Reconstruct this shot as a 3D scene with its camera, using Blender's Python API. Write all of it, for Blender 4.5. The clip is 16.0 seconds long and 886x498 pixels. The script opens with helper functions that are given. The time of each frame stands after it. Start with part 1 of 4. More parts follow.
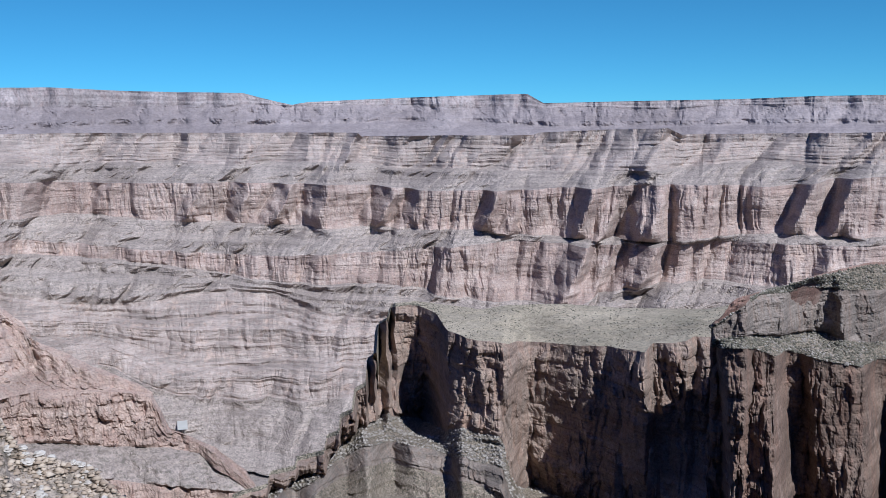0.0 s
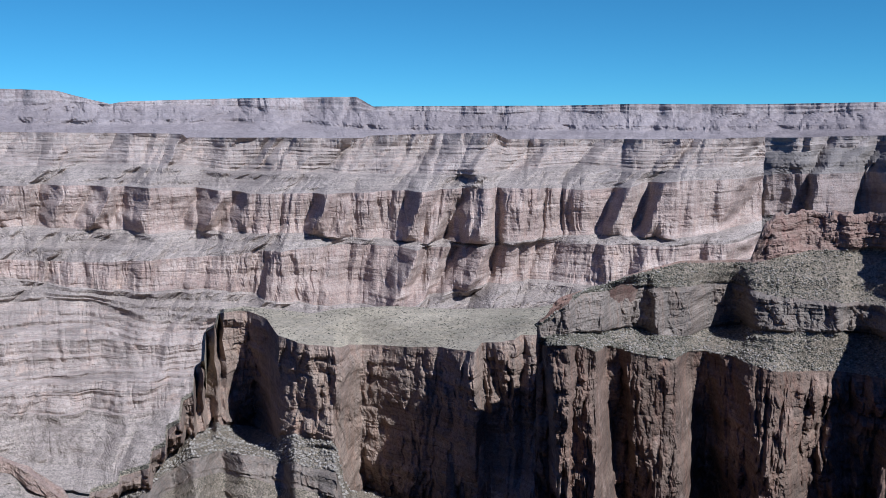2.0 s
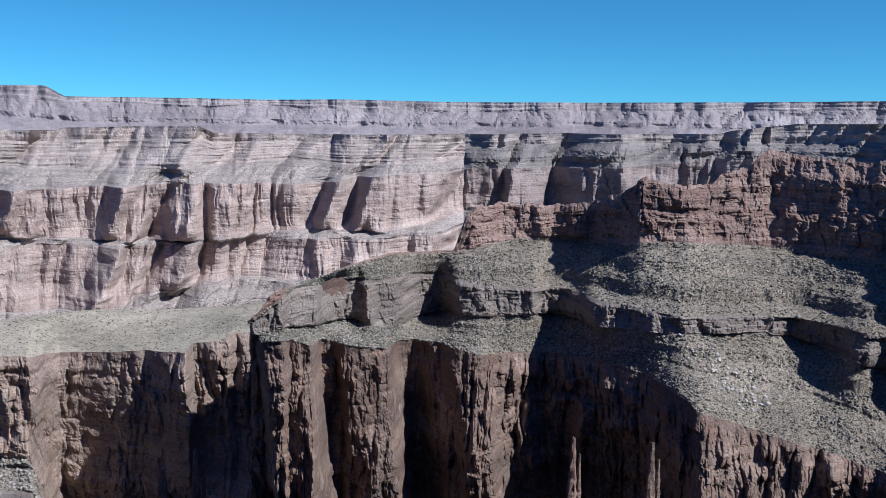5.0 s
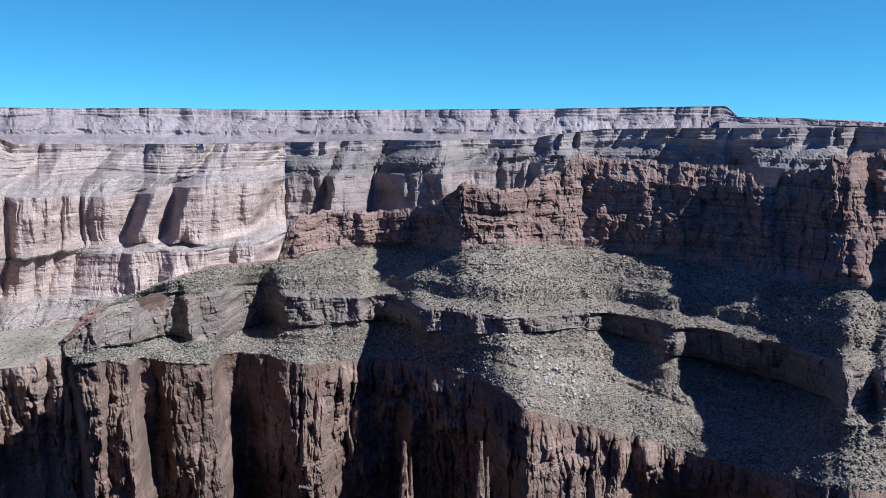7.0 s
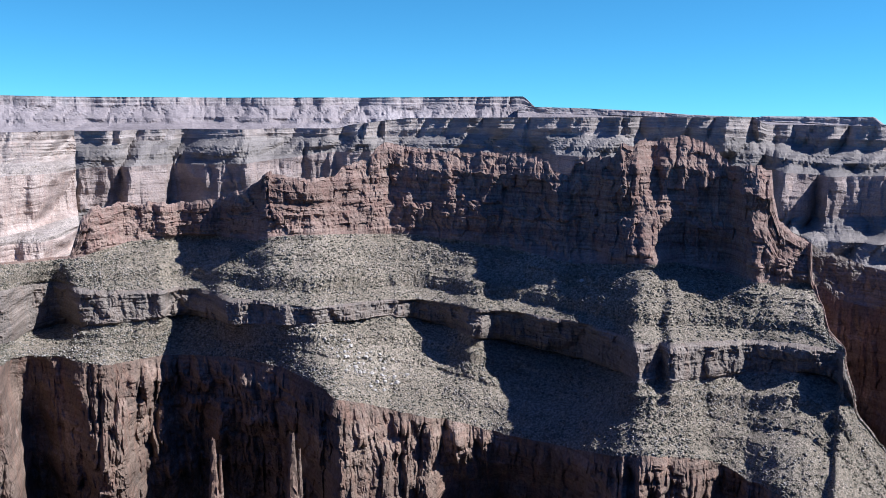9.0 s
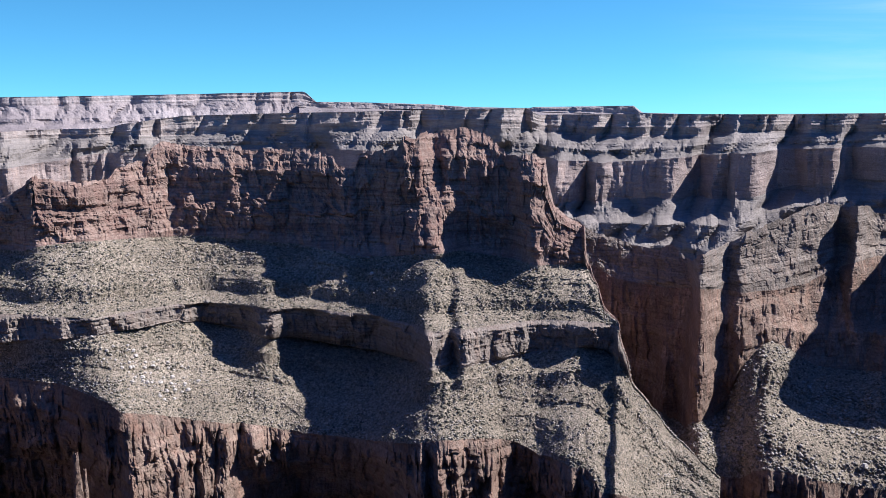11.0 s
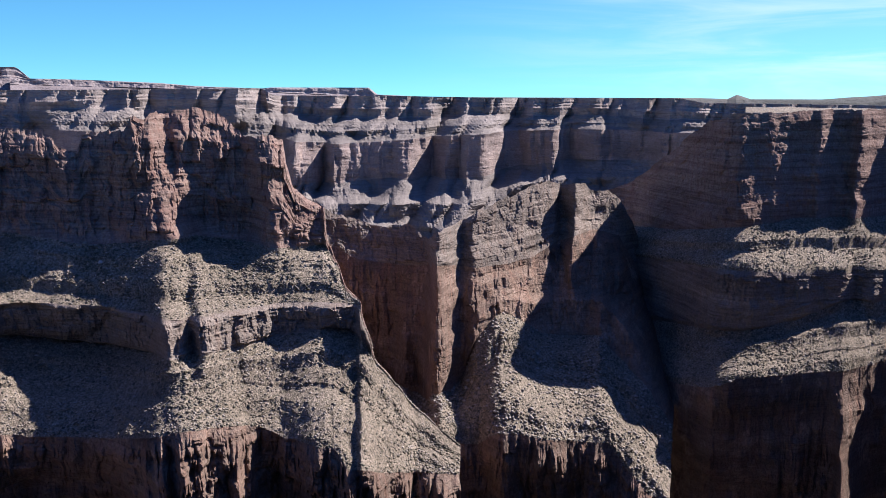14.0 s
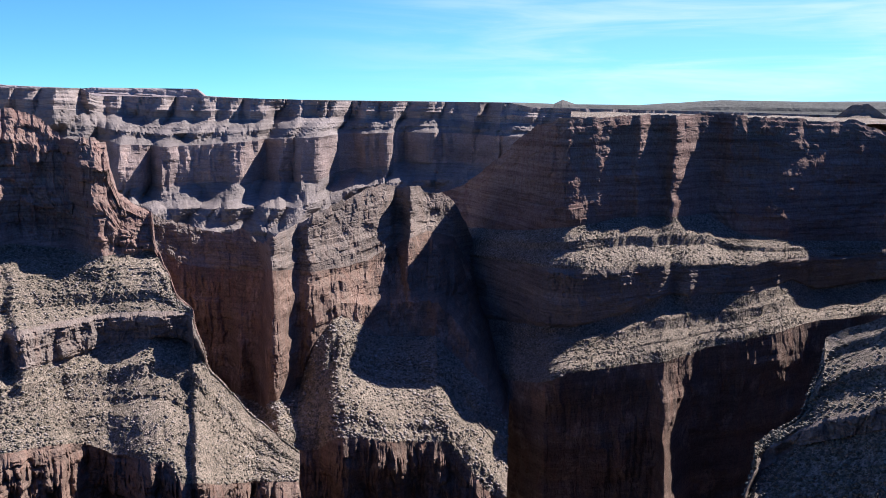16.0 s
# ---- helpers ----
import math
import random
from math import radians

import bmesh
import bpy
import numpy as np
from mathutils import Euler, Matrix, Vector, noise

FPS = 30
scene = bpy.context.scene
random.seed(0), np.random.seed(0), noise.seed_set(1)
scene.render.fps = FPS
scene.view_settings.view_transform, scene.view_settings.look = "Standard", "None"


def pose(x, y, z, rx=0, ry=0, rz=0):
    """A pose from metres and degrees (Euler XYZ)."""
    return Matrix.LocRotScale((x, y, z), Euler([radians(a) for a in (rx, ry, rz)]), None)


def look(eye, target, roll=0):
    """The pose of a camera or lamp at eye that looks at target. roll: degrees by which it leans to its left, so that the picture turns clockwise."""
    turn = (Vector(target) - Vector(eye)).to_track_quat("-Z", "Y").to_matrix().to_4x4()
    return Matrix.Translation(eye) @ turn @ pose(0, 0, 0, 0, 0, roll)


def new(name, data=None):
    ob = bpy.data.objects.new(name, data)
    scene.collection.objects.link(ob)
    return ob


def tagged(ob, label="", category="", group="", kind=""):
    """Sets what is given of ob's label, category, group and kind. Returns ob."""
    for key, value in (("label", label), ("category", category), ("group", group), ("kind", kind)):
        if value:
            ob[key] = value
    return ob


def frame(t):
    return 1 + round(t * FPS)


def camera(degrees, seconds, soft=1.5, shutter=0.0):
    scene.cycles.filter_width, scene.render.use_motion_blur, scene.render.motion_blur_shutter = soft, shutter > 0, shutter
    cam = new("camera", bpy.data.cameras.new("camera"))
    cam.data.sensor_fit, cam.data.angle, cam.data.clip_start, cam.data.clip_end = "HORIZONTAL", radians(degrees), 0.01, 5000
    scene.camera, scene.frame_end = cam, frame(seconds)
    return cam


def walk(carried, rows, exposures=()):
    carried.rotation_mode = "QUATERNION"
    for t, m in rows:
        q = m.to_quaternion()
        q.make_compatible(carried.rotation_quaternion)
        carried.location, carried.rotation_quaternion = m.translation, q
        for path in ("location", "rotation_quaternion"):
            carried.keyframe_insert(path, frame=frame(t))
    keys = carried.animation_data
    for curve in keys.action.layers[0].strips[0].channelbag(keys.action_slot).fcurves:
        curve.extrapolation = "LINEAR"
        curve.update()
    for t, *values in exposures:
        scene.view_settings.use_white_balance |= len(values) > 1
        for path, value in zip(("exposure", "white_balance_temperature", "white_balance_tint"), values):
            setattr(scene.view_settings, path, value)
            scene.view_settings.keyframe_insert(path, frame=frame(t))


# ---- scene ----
EYE = 1.7          # eye above the rim ledge, whose top is z = 0
cam = camera(50.45, 16.0, 0.75)
# seconds, bearing to the right, tilt, lean
ROWS = [
    (0.0, 0.00, -8.14, -0.93),
    (0.5, 2.24, -8.28, -0.90),
    (1.0, 4.92, -8.31, -0.75),
    (1.5, 7.89, -8.08, -0.27),
    (2.0, 10.37, -8.05, -0.09),
    (2.5, 12.77, -7.81, 0.11),
    (3.0, 15.21, -7.82, 0.15),
    (3.5, 17.94, -7.96, 0.35),
    (4.0, 20.64, -8.12, 0.61),
    (4.5, 24.46, -7.86, 0.80),
    (4.7, 25.94, -8.03, 0.86),
    (6.8, 37.74, -7.72, 0.52),
    (7.0, 38.74, -7.68, 0.46),
    (7.5, 41.24, -8.08, 0.78),
    (8.0, 44.34, -8.1, 0.96),
    (8.5, 46.95, -8.2, 1.0),
    (9.0, 50.54, -8.22, 0.74),
    (9.2, 52.09, -8.21, 0.7),
    (11.3, 65.28, -8.63, -0.25),
    (11.5, 66.50, -8.73, -0.07),
    (12.0, 69.32, -8.95, 0.43),
    (12.5, 71.95, -8.99, 0.70),
    (13.0, 74.37, -9.22, 0.44),
    (13.5, 77.50, -9.46, 0.59),
    (14.0, 79.40, -9.61, 0.44),
    (14.5, 81.47, -9.71, 0.55),
    (15.0, 83.73, -9.53, 0.63),
    (15.5, 86.22, -9.78, 0.56),
    (16.0, 89.48, -9.30, 1.05),
]


def heading(az, el):
    a, e = radians(az), radians(el)
    return Vector((math.sin(a) * math.cos(e), math.cos(a) * math.cos(e), math.sin(e)))


HERE = Vector((0, 0, EYE))
walk(cam, [(t, look(HERE, HERE + heading(az, el), roll)) for t, az, el, roll in ROWS],
     [(0.0, 0.35, 5250, 10), (4.5, 0.5, 5250, 10), (9.0, 0.96, 5400, 11), (12.0, 1.12, 5850, 16), (16.0, 1.15, 6050, 20)])

# ---- light ----
SUN_AZ, SUN_EL = 145.5, 43.0
world = bpy.data.worlds.new("sky")
scene.world = world
world.use_nodes = True
wn, wl = world.node_tree.nodes, world.node_tree.links
sky = wn.new("ShaderNodeTexSky")
sky.sky_type, sky.sun_disc = "NISHITA", False
sky.sun_elevation, sky.sun_rotation = radians(SUN_EL), radians(SUN_AZ)
sky.air_density, sky.dust_density, sky.ozone_density, sky.altitude = 1.0, 0.0, 3.0, 1400
# clear, dry air: the blue of the upper sky comes down close to the horizon
way = wn.new("ShaderNodeTexCoord")
lift = wn.new("ShaderNodeVectorMath")
lift.operation = "MULTIPLY_ADD"
lift.inputs[1].default_value, lift.inputs[2].default_value = (1, 1, 1.4), (0, 0, 0.06)
unit = wn.new("ShaderNodeVectorMath")
unit.operation = "NORMALIZE"
wl.new(way.outputs["Generated"], lift.inputs[0])
wl.new(lift.outputs[0], unit.inputs[0])
wl.new(unit.outputs[0], sky.inputs[0])
tint = wn.new("ShaderNodeMix")
tint.data_type, tint.blend_type = "RGBA", "MULTIPLY"
tint.inputs[0].default_value, tint.inputs[7].default_value = 1.0, (0.49, 1.01, 1.06, 1)
wl.new(sky.outputs[0], tint.inputs[6])
parts = wn.new("ShaderNodeSeparateXYZ")
deep = wn.new("ShaderNodeMapRange")
deep.interpolation_type = "SMOOTHSTEP"
deep.inputs[1].default_value, deep.inputs[2].default_value, deep.inputs[3].default_value, deep.inputs[4].default_value = 0.115, 0.38, 0.0, 1.0
# deeper, more violet blue overhead
dome = wn.new("ShaderNodeMix")
dome.data_type, dome.blend_type = "RGBA", "MULTIPLY"
dome.inputs[7].default_value = (0.9, 0.7, 1.15, 1)
wl.new(way.outputs["Generated"], parts.inputs[0])
wl.new(parts.outputs[2], deep.inputs[0])
wl.new(deep.outputs[0], dome.inputs[0])
wl.new(tint.outputs[2], dome.inputs[6])
# thin streaks of cirrus towards the sun's side
streak = wn.new("ShaderNodeMapping")
streak.vector_type = "TEXTURE"
streak.inputs["Rotation"].default_value, streak.inputs["Scale"].default_value = (0, radians(6), 0), (0.7, 0.5, 0.045)
wisps = wn.new("ShaderNodeTexNoise")
wisps.inputs["Scale"].default_value, wisps.inputs["Detail"].default_value, wisps.inputs["Roughness"].default_value, wisps.inputs["Distortion"].default_value = 1.6, 6, 0.6, 0.6
side = wn.new("ShaderNodeVectorMath")
side.operation = "DOT_PRODUCT"
side.inputs[1].default_value = heading(122, 6)
near = wn.new("ShaderNodeMapRange")
near.interpolation_type = "SMOOTHSTEP"
near.inputs[1].default_value, near.inputs[2].default_value, near.inputs[3].default_value, near.inputs[4].default_value = 0.68, 1.0, 0.0, 1.0
thin = wn.new("ShaderNodeMapRange")
thin.interpolation_type = "SMOOTHSTEP"
thin.inputs[1].default_value, thin.inputs[2].default_value, thin.inputs[3].default_value, thin.inputs[4].default_value = 0.36, 0.74, 0.12, 0.62
veil = wn.new("ShaderNodeMath")
veil.operation = "MULTIPLY"
cirrus = wn.new("ShaderNodeMix")
cirrus.data_type = "RGBA"
cirrus.inputs[7].default_value = (6.2, 7.4, 8.2, 1)
wl.new(way.outputs["Generated"], streak.inputs["Vector"])
wl.new(streak.outputs[0], wisps.inputs["Vector"])
wl.new(way.outputs["Generated"], side.inputs[0])
wl.new(side.outputs["Value"], near.inputs[0])
wl.new(wisps.outputs[0], thin.inputs[0])
wl.new(near.outputs[0], veil.inputs[0])
wl.new(thin.outputs[0], veil.inputs[1])
wl.new(veil.outputs[0], cirrus.inputs[0])
wl.new(dome.outputs[2], cirrus.inputs[6])
wl.new(cirrus.outputs[2], wn["Background"].inputs[0])
wn["Background"].inputs[1].default_value = 0.068
sun = new("sun", bpy.data.lights.new("sun", "SUN"))
sun.data.energy, sun.data.angle, sun.data.color = 5.0, radians(0.55), (1.0, 0.94, 0.85)
sun.matrix_world = look(heading(SUN_AZ, SUN_EL) * 100, (0, 0, 0))


# ---- materials ----
def dull(c, k=0.74):
    m = 0.3 * c[0] + 0.6 * c[1] + 0.1 * c[2]
    return tuple(m + k * (v - m) for v in c)


class Nodes:
    """Shortcuts for node trees."""

    def __init__(self, name, rough=0.95):
        self.mat = bpy.data.materials.new(name)
        self.mat.use_nodes = True
        self.tree = self.mat.node_tree
        self.bsdf = self.tree.nodes["Principled BSDF"]
        self.bsdf.inputs["Roughness"].default_value = rough
        self.bsdf.inputs["Specular IOR Level"].default_value = 0.15
        self.pos = self.tree.nodes.new("ShaderNodeNewGeometry").outputs["Position"]

    def link(self, a, b):
        self.tree.links.new(a, b)

    def scaled(self, sx, sy, sz):
        n = self.tree.nodes.new("ShaderNodeVectorMath")
        n.operation = "MULTIPLY"
        self.link(self.pos, n.inputs[0])
        n.inputs[1].default_value = (sx, sy, sz)
        return n.outputs[0]

    def noise(self, sx, sy, sz, detail=4.0, rough=0.6):
        n = self.tree.nodes.new("ShaderNodeTexNoise")
        n.inputs["Scale"].default_value, n.inputs["Detail"].default_value, n.inputs["Roughness"].default_value = 1.0, detail, rough
        self.link(self.scaled(sx, sy, sz), n.inputs["Vector"])
        return n.outputs[0]

    def ramp(self, fac, stops):
        n = self.tree.nodes.new("ShaderNodeValToRGB")
        el = n.color_ramp.elements
        while len(el) < len(stops):
            el.new(0.5)
        for e, (p, c) in zip(el, stops):
            e.position, e.color = p, (*c, 1)
        self.link(fac, n.inputs[0])
        return n.outputs[0]

    def mix(self, fac, a, b, mode="MIX"):
        n = self.tree.nodes.new("ShaderNodeMix")
        n.data_type, n.blend_type = "RGBA", mode
        for v, i in ((fac, n.inputs[0]), (a, n.inputs[6]), (b, n.inputs[7])):
            if isinstance(v, (int, float)):
                i.default_value = v
            elif isinstance(v, tuple):
                i.default_value = (*v, 1)
            else:
                self.link(v, i)
        return n.outputs[2]

    def math(self, op, a, b):
        n = self.tree.nodes.new("ShaderNodeMath")
        n.operation = op
        for v, i in ((a, n.inputs[0]), (b, n.inputs[1])):
            if isinstance(v, (int, float)):
                i.default_value = v
            else:
                self.link(v, i)
        return n.outputs[0]

    def done(self, colour, height=None, depth=1.0, strength=0.6):
        self.link(colour, self.bsdf.inputs["Base Color"])
        if height is not None:
            b = self.tree.nodes.new("ShaderNodeBump")
            b.inputs["Strength"].default_value, b.inputs["Distance"].default_value = strength, depth
            self.link(height, b.inputs["Height"])
            self.link(b.outputs[0], self.bsdf.inputs["Normal"])
        return self.mat


def cliff_rock(name, beds, thick, size, stain=(0.3, 0.17, 0.11), bump=0.5, pale=0.0, vivid=0.72):
    """Bedded rock. beds: colours of the strata; thick: metres of a set of beds; size: metres of a joint block; stain: iron wash down the face; pale: share of fresh, light scars."""
    k = Nodes(name)
    band = k.noise(0.03 / size, 0.03 / size, 1.0 / thick, 5, 0.75)
    n = len(beds)
    base = k.ramp(band, [(0.3 + 0.4 * i / max(1, n - 1), dull(c, vivid)) for i, c in enumerate(beds)])
    wash = k.noise(1.2 / size, 1.2 / size, 0.1 / size, 5, 0.65)
    base = k.mix(k.ramp(wash, [(0.45, (0, 0, 0)), (0.68, (0.6, 0.6, 0.6))]), base, dull(stain, vivid))
    patch = k.noise(0.1 / size, 0.1 / size, 0.16 / size, 4)
    base = k.mix(0.6, base, k.ramp(patch, [(0.3, (0.55, 0.52, 0.5)), (0.7, (1.28, 1.24, 1.2))]), "MULTIPLY")
    if pale:
        scar = k.noise(0.3 / size, 0.3 / size, 0.22 / size, 6, 0.7)
        base = k.mix(k.ramp(scar, [(0.56, (0, 0, 0)), (0.66, (pale, pale, pale))]), base, (0.5, 0.36, 0.28))
    # dark joints, and the shade between thin beds painted into the colour
    fine = k.noise(0.25 / size, 0.25 / size, 5.0 / size, 4, 0.7)
    base = k.mix(0.5, base, k.ramp(fine, [(0.34, (0.5, 0.49, 0.48)), (0.46, (1.0, 1.0, 1.0)), (0.7, (1.2, 1.2, 1.19))]), "MULTIPLY")
    grain = k.noise(4.0 / size, 4.0 / size, 3.0 / size, 6, 0.75)
    base = k.mix(0.7, base, k.ramp(grain, [(0.34, (0.42, 0.42, 0.42)), (0.5, (1.0, 1.0, 1.0)), (0.68, (1.4, 1.4, 1.4))]), "MULTIPLY")
    joints = k.noise(1.3 / size, 1.3 / size, 0.8 / size, 6, 0.7)
    height = k.math("ADD", k.math("MULTIPLY", joints, 1.0), k.math("ADD", k.math("MULTIPLY", grain, 0.4), k.math("MULTIPLY", fine, 0.4)))
    return k.done(base, height, size * 0.4, bump)


def talus(name, colour, dark, pale, size, bump=0.6, speckle=0.9, tufts=0.0, bedded=0.5):
    """Scree with tufts: fine speckle, bedding that shows through, dark shrubs."""
    k = Nodes(name)
    big = k.noise(0.25 / size / 8, 0.25 / size / 8, 0.5 / size / 8, 5, 0.65)
    base = k.ramp(big, [(0.3, dull(dark)), (0.5, dull(colour)), (0.72, dull(pale))])
    speck = k.noise(2.2 / size, 2.2 / size, 2.2 / size, 5, 0.75)
    base = k.mix(speckle, base, k.ramp(speck, [(0.38, (0.4, 0.4, 0.37)), (0.5, (1.0, 1.0, 1.0)), (0.64, (1.6, 1.58, 1.54))]), "MULTIPLY")
    tuft = k.noise(0.7 / size, 0.7 / size, 0.7 / size, 3, 0.6)
    base = k.mix(0.75 * speckle, base, k.ramp(tuft, [(0.4, (0.6, 0.6, 0.54)), (0.5, (1.02, 1.01, 1.0)), (0.65, (1.24, 1.22, 1.2))]), "MULTIPLY")
    if tufts:
        spot = k.noise(1.3 / size, 1.3 / size, 1.3 / size, 2, 0.5)
        base = k.mix(k.ramp(spot, [(0.57, (0, 0, 0)), (0.62, (tufts, tufts, tufts))]), base, (0.06, 0.058, 0.042))
    beds = k.noise(0.02 / size, 0.02 / size, 1.2 / size, 5, 0.7)
    base = k.mix(bedded, base, k.ramp(beds, [(0.36, (0.6, 0.58, 0.57)), (0.5, (1.0, 1.0, 1.0)), (0.64, (1.22, 1.2, 1.17))]), "MULTIPLY")
    return k.done(base, k.math("ADD", speck, k.math("MULTIPLY", tuft, 0.8)), size * 0.6, bump)


ROCK_RED = cliff_rock("red_ledge_rock", [(0.115, 0.074, 0.057), (0.2, 0.115, 0.082), (0.28, 0.18, 0.13), (0.17, 0.098, 0.073)], 5, 6, (0.21, 0.09, 0.06))
ROCK_MID = cliff_rock("grey_bench_rock", [(0.12, 0.098, 0.08), (0.21, 0.166, 0.13), (0.29, 0.23, 0.178)], 4, 5, (0.26, 0.165, 0.11), 0.7)
ROCK_LOW = cliff_rock("tan_wall_rock", [(0.1, 0.074, 0.057), (0.18, 0.12, 0.085), (0.26, 0.18, 0.127)], 22, 6, (0.26, 0.13, 0.08), 0.8, 0.35, 0.8)
# brighter copy of ROCK_LOW: the mesa wall's sunlight is put into its colour
ROCK_LOW_LIT = cliff_rock("mesa_lit_tan_rock", [(0.16, 0.12, 0.092), (0.28, 0.2, 0.147), (0.38, 0.28, 0.205)], 22, 6, (0.35, 0.195, 0.12), 0.8, 0.4, 0.78)
SCREE = talus("scree_with_scrub", (0.245, 0.189, 0.13), (0.185, 0.142, 0.098), (0.31, 0.243, 0.17), 1.6, 1.0, 1.0, 0.75, 0.15)
GRASS = talus("dry_grass_flat", (0.32, 0.255, 0.16), (0.225, 0.185, 0.115), (0.39, 0.315, 0.205), 2.5, 0.3, 0.5)
FAR_CLIFF = cliff_rock("far_red_wall_rock", [(0.25, 0.18, 0.145), (0.355, 0.255, 0.205), (0.425, 0.325, 0.265), (0.29, 0.205, 0.168)], 90, 14, (0.3, 0.172, 0.13), 0.7, 0.5, 0.75)
FAR_BEDS = cliff_rock("far_banded_rock", [(0.23, 0.185, 0.15), (0.34, 0.26, 0.21), (0.41, 0.32, 0.26), (0.26, 0.205, 0.165), (0.38, 0.285, 0.23)], 24, 12, (0.32, 0.195, 0.145), 0.8, 0.4, 0.66)
# darker copies of the far-wall rock: the bend's backlit shade is in the colour
BEND_CLIFF = cliff_rock("bend_shaded_red_wall_rock", [(0.2, 0.148, 0.127), (0.28, 0.208, 0.178), (0.35, 0.272, 0.232)], 60, 13, (0.26, 0.162, 0.127), 0.8, 0.25, 0.7)
BEND_BEDS = cliff_rock("bend_shaded_banded_rock", [(0.17, 0.14, 0.123), (0.265, 0.214, 0.184), (0.34, 0.275, 0.236), (0.195, 0.157, 0.136)], 16, 12, (0.26, 0.175, 0.139), 0.8, 0.2, 0.66)
FAR_SLOPE = talus("far_grey_slope", (0.32, 0.25, 0.205), (0.25, 0.19, 0.155), (0.39, 0.31, 0.255), 9, 0.6, 0.45, 0.4)
PLATEAU_ROCK = cliff_rock("plateau_limestone", [(0.23, 0.195, 0.186), (0.3, 0.252, 0.24), (0.365, 0.312, 0.297)], 60, 50, (0.27, 0.192, 0.176), 0.4, 0.0, 0.8)
PLATEAU_SLOPE = talus("plateau_apron", (0.255, 0.202, 0.194), (0.194, 0.15, 0.144), (0.345, 0.283, 0.27), 30, 0.4, 0.25, 0.0, 0.2)
# FAR_SLOPE darkened: the shade of the backlit bend is put into its colour
BEND_SLOPE = talus("bend_shaded_slope", (0.2, 0.165, 0.143), (0.15, 0.123, 0.106), (0.26, 0.213, 0.186), 8, 0.5, 0.35)
HILLS = talus("wooded_hills", (0.1, 0.1, 0.085), (0.07, 0.075, 0.06), (0.15, 0.14, 0.12), 40, 0.3, 0.3)
GORGE_ROCK = cliff_rock("gorge_red_rock", [(0.26, 0.175, 0.135), (0.37, 0.25, 0.185), (0.44, 0.325, 0.25)], 25, 14, (0.36, 0.195, 0.135), 0.6, 0.4, 0.7)
DESERT = talus("desert_ground", (0.32, 0.25, 0.19), (0.26, 0.2, 0.155), (0.38, 0.31, 0.245), 2.0)


# ---- terrain tools ----
def hash2(i, j, seed):
    h = (i.astype(np.int64) * 374761393 + j.astype(np.int64) * 668265263 + seed * 1274126177) & 0x7FFFFFFF
    h = ((h ^ (h >> 13)) * 1274126177) & 0x7FFFFFFF
    h = ((h ^ (h >> 16)) * 668265263) & 0x7FFFFFFF
    return ((h ^ (h >> 15)) & 0xFFFFF) / 1048575.0


def vnoise(x, y, seed):
    """Smooth noise, -1 to 1."""
    i, j = np.floor(x), np.floor(y)
    u, v = x - i, y - j
    u, v = u * u * (3 - 2 * u), v * v * (3 - 2 * v)
    a, b, c, d = hash2(i, j, seed), hash2(i + 1, j, seed), hash2(i, j + 1, seed), hash2(i + 1, j + 1, seed)
    return 2 * ((a * (1 - u) + b * u) * (1 - v) + (c * (1 - u) + d * u) * v) - 1


def fbm(x, y, seed, octaves=4):
    s = 0
    for o in range(octaves):
        s = s + vnoise(x * 2 ** o, y * 2 ** o, seed + 17 * o) * 0.5 ** o
    return s


def blocks(x, y, seed):
    """Square-shouldered blocks, 0 to 1, with rounded joints between them."""
    x = x + 0.9 * vnoise(x * 0.4, y * 0.3, seed + 5) + 0.3 * vnoise(x * 1.1, y * 0.9, seed + 6)
    i = np.floor(x)
    y = y + 3.0 * hash2(i, i * 0, seed + 9)
    j = np.floor(y)
    u, v = x - i, y - j
    e = np.minimum(1, np.minimum(u, 1 - u) / 0.1) * np.minimum(1, np.minimum(v, 1 - v) / 0.08)
    return hash2(i, j, seed) * (0.7 + 0.3 * e) + 0.14 * (e - 1) + 0.12 * (u - 0.5) * hash2(i + 7, j, seed)


def knots(az, pairs):
    p = np.array(pairs, float)
    return np.interp(az, p[:, 0], p[:, 1])


def bays(a0, a1, *items):
    """Rounded amphitheatres in an edge: (middle, half its width in degrees, metres that it goes back)."""
    out = [(a0, 0.0)]
    for mid, half, deep in items:
        out += [(mid + half * t, deep * math.cos(t * math.pi / 2) ** 0.4) for t in (-0.999, -0.9, -0.7, -0.4, 0, 0.4, 0.7, 0.9, 0.999)]
    return out + [(a1, 0.0)]


def smoothed(r, n):
    """A running mean along the edge."""
    w = np.hanning(2 * n + 3)
    return np.convolve(np.pad(r, n + 1, mode="edge"), w / w.sum(), mode="valid")


def grid_mesh(name, X, Y, Z, material, parent=None, label="", smooth=False):
    n, m = X.shape
    me = bpy.data.meshes.new(name)
    co = np.stack([X, Y, Z], -1).reshape(-1, 3).astype(np.float32)
    idx = np.arange(n * m).reshape(n, m)
    f = np.stack([idx[:-1, :-1], idx[1:, :-1], idx[1:, 1:], idx[:-1, 1:]], -1).reshape(-1, 4)
    me.vertices.add(len(co)), me.loops.add(f.size), me.polygons.add(len(f))
    me.vertices.foreach_set("co", co.ravel())
    me.loops.foreach_set("vertex_index", f.ravel().astype(np.int32))
    me.polygons.foreach_set("loop_start", np.arange(0, f.size, 4, dtype=np.int32))
    me.polygons.foreach_set("use_smooth", np.full(len(f), smooth))
    me.materials.append(material)
    me.update()
    ob = new(name, me)
    ob.parent = parent
    if label:
        tagged(ob, label)
    return ob


SURFACE = {}


